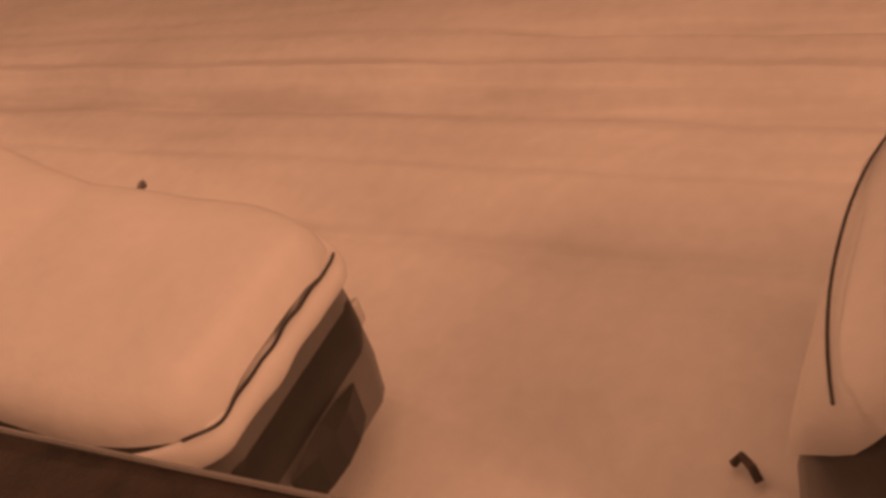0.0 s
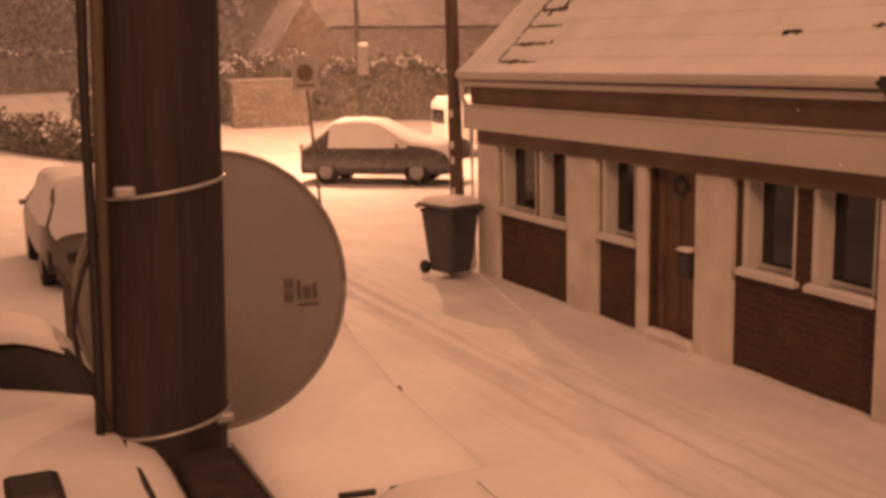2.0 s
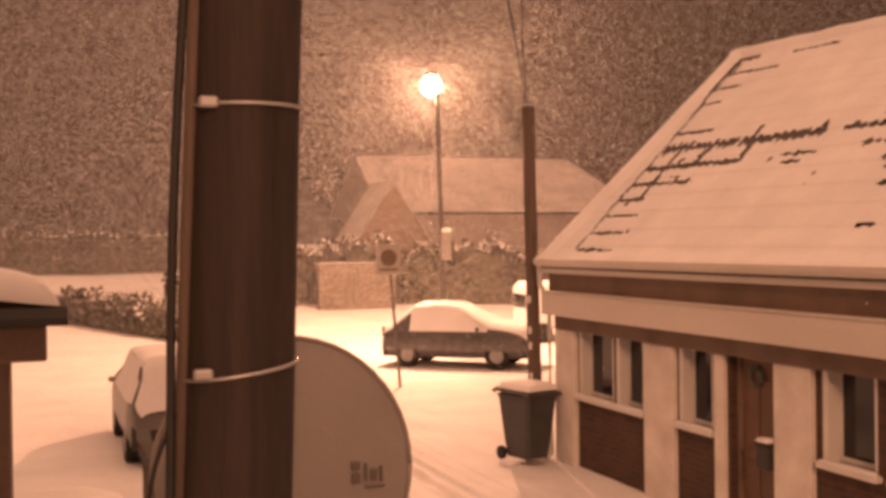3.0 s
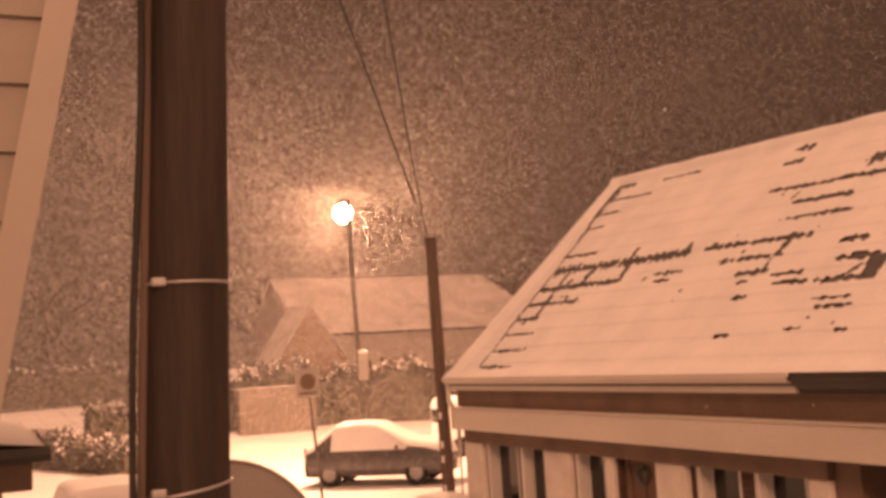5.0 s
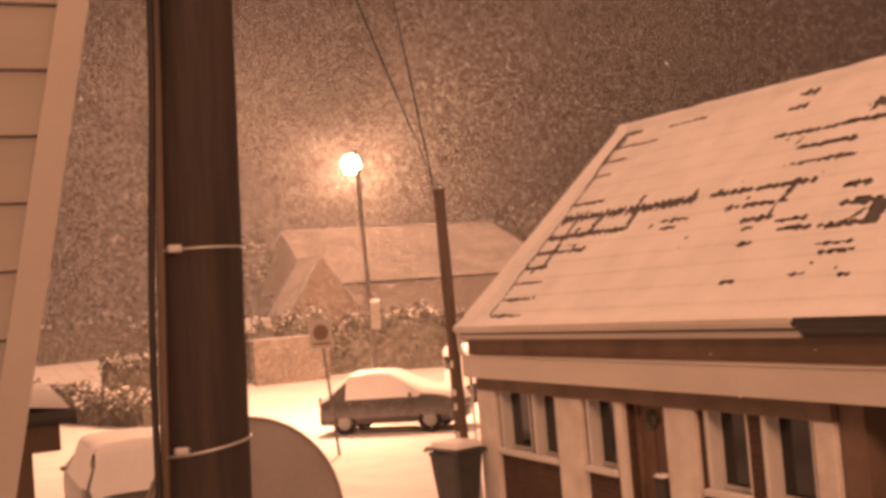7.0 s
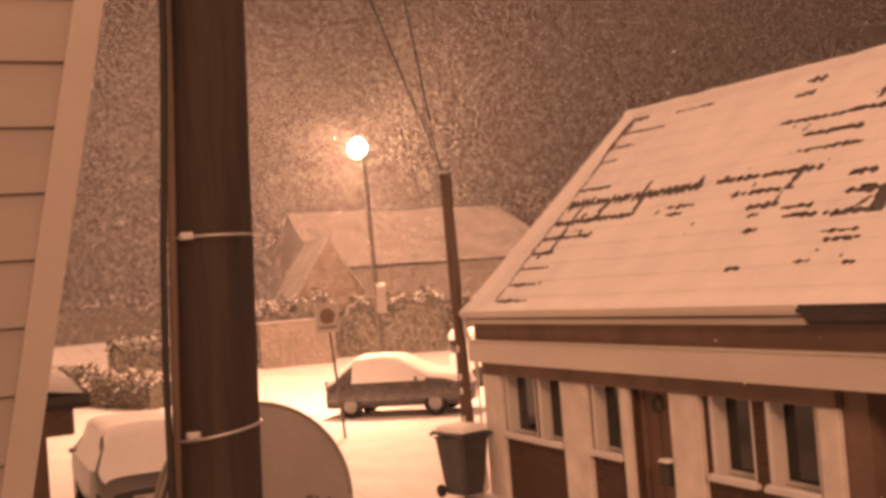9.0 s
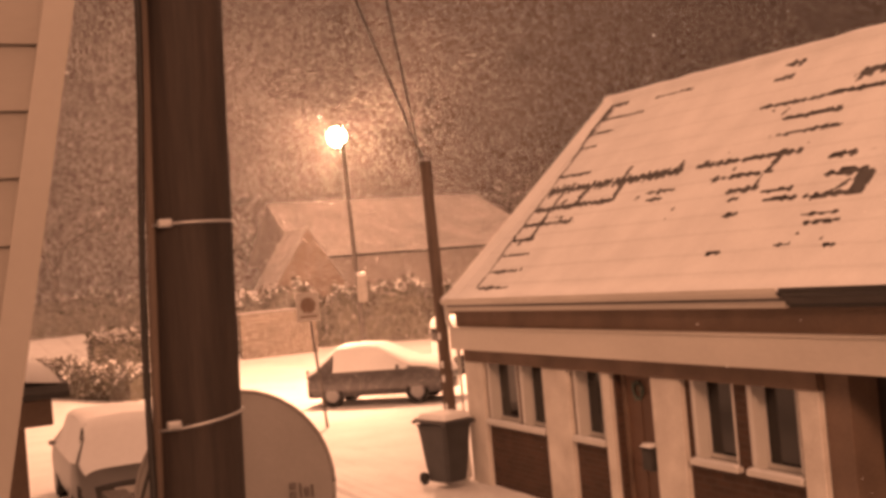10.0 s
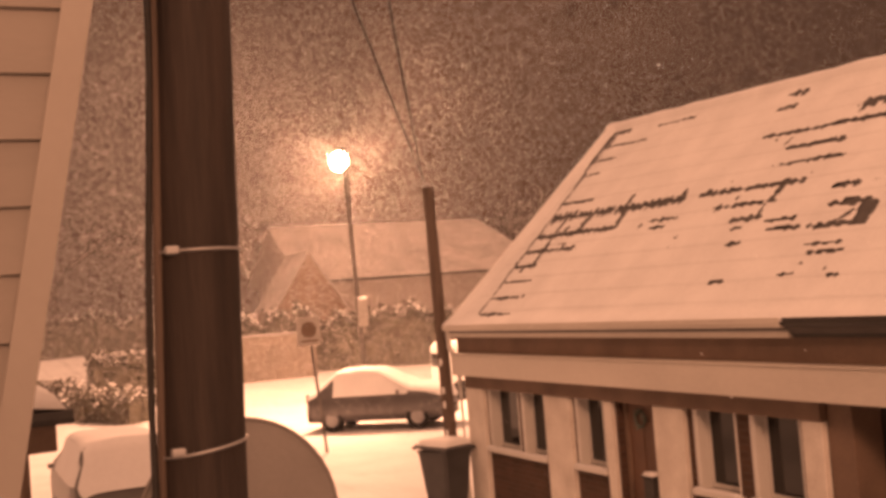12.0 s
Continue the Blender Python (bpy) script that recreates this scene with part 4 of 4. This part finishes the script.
def strap(z, tilt, lump):
    ax_, ay_ = pole_axis(z)
    r0 = pole_r(z) + 0.010
    pts = [(ax_ + r0 * math.cos(a), ay_ + r0 * math.sin(a), z + tilt * math.cos(a)) for a in np.linspace(0, 2 * math.pi, 33)]
    part("strap", tube(pts, 0.008, 6), GALV, pole, "thin bright wire strap", True)
    c = Vector((ax_ + r0 * math.cos(lump), ay_ + r0 * math.sin(lump), z))
    part("clamp", box(c.x - 0.045, c.x + 0.03, c.y - 0.03, c.y + 0.02, c.z - 0.018, c.z + 0.026, 0.012), GALV, pole)


strap(3.78, 0.0, radians(-135))
strap(2.77, 0.03, radians(-132))
strap(1.88, 0.03, radians(-35))
# added strip for the pole's lit left edge, and loose cable on that flank
pts = [(pole_axis(z)[0] - pole_r(z) - 0.004, pole_axis(z)[1] - 0.06, z) for z in np.linspace(1.85, 7.2, 20)]
part("conduit", tube(pts, 0.024, 8), POLEWOOD, pole, "brown strip for the pole's lighter left edge", True)
pts = [(pole_axis(z)[0] - pole_r(z) - 0.050 - 0.012 * math.sin(z * 2.3), pole_axis(z)[1] - 0.10, z) for z in np.linspace(1.85, 7.2, 26)]
part("cable", tube(pts, 0.018, 7), CABLE, pole, "loose black cable", True)
pts = [(pole_axis(2.6)[0] - pole_r(2.6) - 0.03 - 0.10 * math.sin(f * math.pi), pole_axis(2.6)[1] - 0.09, 2.62 - 0.7 * f) for f in np.linspace(0, 1, 12)]
part("cable_loop", tube(pts, 0.010, 6), CABLE, pole)

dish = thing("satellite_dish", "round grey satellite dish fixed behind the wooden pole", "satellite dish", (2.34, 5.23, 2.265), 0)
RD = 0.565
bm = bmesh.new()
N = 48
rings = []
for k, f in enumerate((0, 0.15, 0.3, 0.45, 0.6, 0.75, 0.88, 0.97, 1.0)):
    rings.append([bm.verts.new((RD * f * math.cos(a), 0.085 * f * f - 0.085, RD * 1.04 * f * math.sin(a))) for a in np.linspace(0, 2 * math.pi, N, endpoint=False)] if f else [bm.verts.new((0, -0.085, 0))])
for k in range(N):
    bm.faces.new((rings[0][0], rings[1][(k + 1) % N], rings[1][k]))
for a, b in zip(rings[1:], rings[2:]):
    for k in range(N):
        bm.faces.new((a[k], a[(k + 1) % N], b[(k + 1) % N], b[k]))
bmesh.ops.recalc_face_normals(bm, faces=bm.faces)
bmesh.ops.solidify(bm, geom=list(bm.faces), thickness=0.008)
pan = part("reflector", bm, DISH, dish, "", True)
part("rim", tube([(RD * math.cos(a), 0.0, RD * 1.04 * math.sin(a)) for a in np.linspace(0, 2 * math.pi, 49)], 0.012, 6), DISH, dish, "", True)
part("bracket", rod((-0.14, -0.10, -0.05), (-0.02, -0.075, 0.0), 0.03, 0.04, 8), GALV, dish)
for x0, x1, z0, z1 in ((0.275, 0.315, 0.035, 0.07), (0.275, 0.315, -0.025, 0.02), (0.335, 0.350, -0.02, 0.06), (0.365, 0.395, -0.02, 0.03), (0.41, 0.425, -0.03, 0.04), (0.335, 0.43, -0.05, -0.04)):
    ymid = 0.085 * ((x0 / RD) ** 2) - 0.098
    part("logo_mark", box(x0, x1, ymid, ymid + 0.01, z0 - 0.03, z1 - 0.03, 0.004), LOGO, dish)

# ---- the house the view is from: cladding, lean-to roof, porch ----
own = thing("near_house", "pale clad house front with a snow-covered lean-to", "house", kind="structure")
part("front_wall", box(-0.2, 0.15, -12, 2.86, 0, 3.0), CLADDING, own)
part("lean_to_body", box(0.16, 2.02, -3.4, 5.40, -0.05, 1.60), BRICK, own)


def lean(x, y):
    return 1.70 + 0.22 * (2.03 - x)


lt = bmesh.new()
lv = [lt.verts.new(p) for p in ((0.16, -3.4, 1.605), (2.022, -3.4, 1.605), (2.022, -3.4, lean(2.022, 0)), (0.16, -3.4, lean(0.16, 0)))]
lt.faces.new(lv)
r = bmesh.ops.extrude_face_region(lt, geom=list(lt.faces))
bmesh.ops.translate(lt, verts=[v for v in r["geom"] if isinstance(v, bmesh.types.BMVert)], vec=(0, 8.80, 0))
bmesh.ops.recalc_face_normals(lt, faces=lt.faces)
part("lean_to_roof", lt, SLATE, own)
part("lean_to_snow", snow_slab(0.17, 2.03, -3.38, 5.42, lean, 0.11, 0.07, edge=0.14, rough=0.02), SNOW, own, "smooth snow on the lean-to", True)
# near-black tube paints the shaded groove along the snow
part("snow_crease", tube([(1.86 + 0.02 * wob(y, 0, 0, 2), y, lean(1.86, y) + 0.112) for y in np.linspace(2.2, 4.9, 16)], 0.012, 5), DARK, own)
part("roof_vent", box(1.42, 1.60, 4.05, 4.30, 1.80, 1.955, 0.03), DARK, own, "dark vent breaking the snow")

# clad gable whose corner board leans
gab = thing("clad_gable", "pale horizontal cladding with a leaning corner board", "wall", kind="structure")


def edge_x(z):
    return 1.055 + 0.200 * (z - 2.8)


zz = 1.85
while zz < 6.2:
    h = 0.222
    bm = bmesh.new()
    xr0, xr1 = edge_x(zz) - 0.09, edge_x(zz + h) - 0.09
    pts = [(-2.6, 2.90, zz), (xr0, 2.90, zz), (xr1, 2.922, zz + h), (-2.6, 2.922, zz + h)]
    f = [bm.verts.new(p) for p in pts]
    g = [bm.verts.new((p[0], 3.02, p[2])) for p in pts]
    bm.faces.new(f)
    bm.faces.new(g[::-1])
    for k in range(4):
        bm.faces.new((f[k], g[k], g[(k + 1) % 4], f[(k + 1) % 4]))
    bmesh.ops.recalc_face_normals(bm, faces=bm.faces)
    part("cladding_board", bm, CLADDING, gab)
    zz += h
bm = loft([[(edge_x(z) - 0.10, 2.885, z), (edge_x(z), 2.885, z), (edge_x(z), 3.04, z), (edge_x(z) - 0.10, 3.04, z), (edge_x(z) - 0.10, 2.885, z)] for z in (1.8, 3.5, 6.2)])
part("corner_board", bm, TRIM, gab, "pale leaning corner board")
part("gable_backing", box(-2.6, 0.7, 3.02, 3.10, 0, 6.2), CLADDING, gab)

porch = thing("porch_roof", "small dark porch roof capped with snow", "porch")
part("pier", box(0.2, 1.24, 5.02, 5.40, 1.86, 2.82), BOARD_DARK, porch)
part("fascia", box(0.1, 1.375, 4.97, 5.40, 2.82, 2.955, 0.01), BOARD_DARK, porch)
part("eave", loft([[(x, 4.88 + d, z) for d, z in ((0, 2.96), (-0.025, 2.99), (0, 3.03), (0.52, 3.04), (0.52, 2.96), (0, 2.96))] for x in (0.05, 1.41, 1.45)]), DARK, porch)
part("snow_cap", snow_slab(0.05, 1.42, 4.88, 5.40, lambda x, y: 3.03 + 0.12 * max(0, 1.42 - x), 0.10, 0.05, edge=0.2), SNOW, porch, "", True)

# plain dark box shaped and placed to fit the camera's view
box2 = thing("coal_bunker", "dark box with a thin rounded cap of snow", "bunker")
secs = []
for y in (5.45, 5.48, 5.9, 5.93):
    i = 0.03 if y in (5.45, 5.93) else 0
    secs.append([(0.6, y, 0), (0.6, y, 2.11 - i), (1.62 - i, y, 2.10 - i), (1.76 - i, y, 2.04 - i), (1.90 - i, y, 1.86), (1.93 - i, y, 1.76), (1.93 - i, y, 0), (0.6, y, 0)])
part("body", loft(secs), DARK, box2)
part("snow_cap", snow_slab(0.6, 1.74, 5.43, 5.95, lambda x, y: 2.10 - 0.7 * max(0, x - 1.52) ** 1.5, 0.03, 0.05, edge=0.06), SNOW, box2, "", True)
part("ledge", box(1.62, 1.97, 5.36, 5.45, 1.80, 1.83, 0.01), SNOW, box2, "snow line along its foot")


# ---- distance: hedges, house, trees ----
def clump(bm, c, r, rng, n=7):
    for _ in range(n):
        a, b, g = (Vector((rng.gauss(0, 1), rng.gauss(0, 1), rng.gauss(0, 1))).normalized() for _ in range(3))
        o = Vector(c) + a * r * rng.uniform(0.2, 0.9)
        s = r * rng.uniform(0.35, 0.7)
        vs = [bm.verts.new(o + b * s), bm.verts.new(o + g * s), bm.verts.new(o + (b.cross(g)) * s)]
        bm.faces.new(vs)


def hedge(label, a, b, height, depth, n, seed, snow_from=0.88):
    rng = random.Random(seed)
    bm, sm = bmesh.new(), bmesh.new()
    a, b = Vector(a), Vector(b)
    d = (b - a)
    side = Vector((-d.y, d.x)).normalized()
    for k in range(n):
        f = rng.random()
        o = a + d * f + side * rng.uniform(-0.5, 0.5) * depth
        h = height * (0.84 + 0.30 * wob(f * 17, seed, 0, 1.0) + 0.12 * wob(f * 60, seed, 4, 1.0))
        z = ground_z(o.x, o.y) + h * math.sqrt(rng.random())
        clump(bm, (o.x, o.y, z), 0.30, rng, 6)
        if z - ground_z(o.x, o.y) > snow_from * h:
            clump(sm, (o.x, o.y, z + 0.10), 0.15, rng, 5)
    core = bmesh.new()
    m = 40
    rows = []
    for k in range(m + 1):
        o = a + d * (k / m)
        h = height * (0.72 + 0.22 * wob(k / m * 17, seed, 0, 1.0))
        g = ground_z(o.x, o.y)
        rows.append([(o.x + side.x * e, o.y + side.y * e, g + z) for e, z in ((-depth * 0.45, -0.3), (-depth * 0.42, h * 0.7), (-depth * 0.2, h), (depth * 0.2, h), (depth * 0.42, h * 0.7), (depth * 0.45, -0.3), (-depth * 0.45, -0.3))])
    ob = link("hedge", loft(rows), HEDGE)
    tagged(ob, label, "hedge", kind="stuff")
    tagged(part("leaves", bm, HEDGE, ob), kind="stuff")
    tagged(part("snow_clumps", sm, SNOW, ob, "clumps of snow along the top"), kind="stuff")
    return ob


hedge("tall dark hedge topped with clumps of snow", (10.5, 45.0), (26.0, 41.0), 2.75, 1.2, 1500, 3)
hedge("snow-dusted roadside bushes climbing the hill", (2.2, 41.5), (6.6, 36.0), 1.15, 1.3, 420, 8, 0.5)
hedge("snow-dusted roadside bushes", (6.0, 44.0), (11.0, 44.5), 1.6, 1.4, 420, 12, 0.72)
hedge("far hedge on the hillside", (-12, 58), (12, 62), 2.4, 1.8, 700, 21)

shed = thing("garden_shed", "low boarded shed in front of the hedge", "shed", (13.1, 42.6, ground_z(13.1, 42.6)), -8)
part("wall", box(-1.5, 1.5, -0.5, 0.5, -0.2, 1.75, 0.02), SHEDWALL, shed)
part("snow_cap", snow_slab(-1.6, 1.6, -0.6, 0.6, lambda x, y: 1.74, 0.06, 0.15), DIMMED_SNOW, shed, "", True)


def hipped_house(label, place, rz, L, D, eave, ridge, hip):
    h = thing("far_house", label, "house", place, rz)
    part("wall", box(-L / 2 + 1.0, L / 2, -D / 2, D / 2, -0.3, eave, 0.02), FARWALL, h)
    x0, y0 = L / 2 + 0.35, D / 2 + 0.4
    xl = -x0 + 0.8
    out = [(xl, -y0), (x0, -y0), (x0, y0), (xl, y0)]
    top = [(xl, 0, ridge), (x0 - hip, 0, ridge)]
    for name, corners in (("roof_slope", (0, 1, "b", "a")), ("roof_slope", (2, 3, "a", "b")), ("roof_hip", (1, 2, "b")), ("gable_end", (3, 0, "a"))):
        bm = bmesh.new()
        pts = [Vector(top["ab".index(c)]) if isinstance(c, str) else Vector((*out[c], eave)) for c in corners]
        up = [bm.verts.new(p + Vector((0, 0, 0.09))) for p in pts]
        dn = [bm.verts.new(p - Vector((0, 0, 0.06))) for p in pts]
        bm.faces.new(up)
        bm.faces.new(dn[::-1])
        for k in range(len(pts)):
            j = (k + 1) % len(pts)
            bm.faces.new((dn[k], dn[j], up[j], up[k]))
        bmesh.ops.recalc_face_normals(bm, faces=bm.faces)
        part(name, bm, FARWALL if name == "gable_end" else DIMMED_SNOW, h, "" if name == "gable_end" else "roof under snow, darkened to fade into haze")
    # gabled wing towards the street
    wx, ww, wf, wz, wr = xl + 0.0, 1.7, -y0 - 1.6, 2.9, 5.5
    bm = bmesh.new()
    face = [bm.verts.new((wx + a, wf, z)) for a, z in ((-ww, -0.3), (ww, -0.3), (ww, wz), (0, wr), (-ww, wz))]
    r_ = bmesh.ops.extrude_face_region(bm, geom=[bm.faces.new(face)])
    bmesh.ops.translate(bm, verts=[v for v in r_["geom"] if isinstance(v, bmesh.types.BMVert)], vec=(0, 3.4, 0))
    bmesh.ops.recalc_face_normals(bm, faces=bm.faces)
    part("wing_wall", bm, BOARD_DARK, h, "dark gabled wing")
    for sx in (-1, 1):
        part("wing_roof", loft([[(wx + sx * a, y, z + d) for a, z, d in ((-0.02, wr, 0.02), (ww + 0.10, wz - 0.12, 0.02), (ww + 0.10, wz - 0.12, 0.09), (-0.02, wr, 0.09), (-0.02, wr, 0.02))] for y in (wf - 0.05, wf + 3.4)]), DIMMED_SNOW, h, "wing roof under snow, darkened to fade into haze")
    part("gutter", box(xl, x0, -y0 - 0.10, -y0, eave - 0.06, eave + 0.05, 0.02), DARK, h, "dark gutter")
    return h


hipped_house("long far house with a snow-covered roof behind the hedge", (23.6, 56.0, 0.6), 2, 14.6, 8.0, 4.1, 7.15, 2.0)


def tree_mesh(seed, height):
    rng = random.Random(seed)
    wood, snowy, twig = bmesh.new(), bmesh.new(), bmesh.new()

    def grow(p, d, length, r, level):
        q = p + d * length
        rod(p, q, r, r * 0.66, 6 if level < 2 else 4, wood if level < 3 else twig)
        if level >= 2 and rng.random() < 0.30:
            clump(snowy, p.lerp(q, 0.5) + Vector((0, 0, r)), 0.10 + 0.08 * rng.random(), rng, 3)
        if level == 5:
            return
        for _ in range(3 if level < 4 else 2):
            nd = (d + Vector((rng.gauss(0, 0.48), rng.gauss(0, 0.48), rng.gauss(0.10, 0.30)))).normalized()
            grow(p.lerp(q, rng.uniform(0.55, 1.0)), nd, length * rng.uniform(0.62, 0.82), r * 0.58, level + 1)

    grow(Vector((0, 0, -0.3)), Vector((0.03, 0.02, 1)).normalized(), height * 0.30, height * 0.026, 0)
    return wood, snowy, twig


def tree(label, seed, height, place):
    t = thing("bare_tree", label, "tree", place, seed * 40, "bare winter trees")
    w, s, g = tree_mesh(seed, height)
    part("trunk", w, BARK, t)
    tagged(part("brushwood", g, BARK, t), kind="stuff")
    tagged(part("snow_clumps", s, SNOW, t), kind="stuff")
    return t


first_tree = tree("bare winter tree dusted with snow", 1, 10.0, (12.5, 64.0, 2.0))
second_tree = tree("bare winter tree with a wide crown", 2, 12.5, (34.0, 60.0, 1.6))
third_tree = tree("bare winter tree on the hillside", 3, 9.5, (20.0, 68.0, 2.2))
for src, x, y, s in ((first_tree, 28.0, 70.0, 70), (second_tree, 8.0, 78.0, 130), (third_tree, 4.0, 84.0, 30), (second_tree, 16.5, 74.0, 310), (third_tree, 38.0, 66.0, 250)):
    copy_thing(src, pose(x, y, ground_z(x, y) - 0.1, 0, 0, s))


# ---- falling snow: loose flakes; the dense far ones stand in for haze and lamp halo ----
def flakes(name, label, count, lo, hi, size, seed):
    rg = np.random.RandomState(seed)
    c = rg.uniform(lo, hi, (count, 3))
    a = rg.normal(size=(count, 3))
    a /= np.linalg.norm(a, axis=1)[:, None]
    b = np.cross(a, rg.normal(size=(count, 3)))
    b /= np.linalg.norm(b, axis=1)[:, None]
    r = (size * rg.uniform(0.6, 1.3, count))[:, None]
    v = np.stack([c + a * r, c - 0.5 * a * r + b * 0.87 * r, c - 0.5 * a * r - b * 0.87 * r], 1).reshape(-1, 3)
    me = bpy.data.meshes.new(name)
    me.vertices.add(count * 3)
    me.vertices.foreach_set("co", v.astype(np.float32).ravel())
    me.loops.add(count * 3)
    me.loops.foreach_set("vertex_index", np.arange(count * 3, dtype=np.int32))
    me.polygons.add(count)
    me.polygons.foreach_set("loop_start", np.arange(0, count * 3, 3, dtype=np.int32))
    me.update(calc_edges=True)
    me.materials.append(SNOW)
    return tagged(new(name, me), label, "snow", kind="stuff")


flakes("falling_snow", "heavy falling snow standing in for haze in the far night air", 1240000, (-8, 21, 0.6), (18, 62, 17), 0.0099, 4)
# fewer flakes here to darken the sky on the right
flakes("falling_snow", "falling snow, thinned to darken the sky on the right", 330000, (18, 21, 0.6), (34, 62, 17), 0.0099, 6)
flakes("falling_snow", "scattered snowflakes drifting over the street", 260, (1.5, 5.5, 0.4), (14, 20, 9), 0.012, 5)
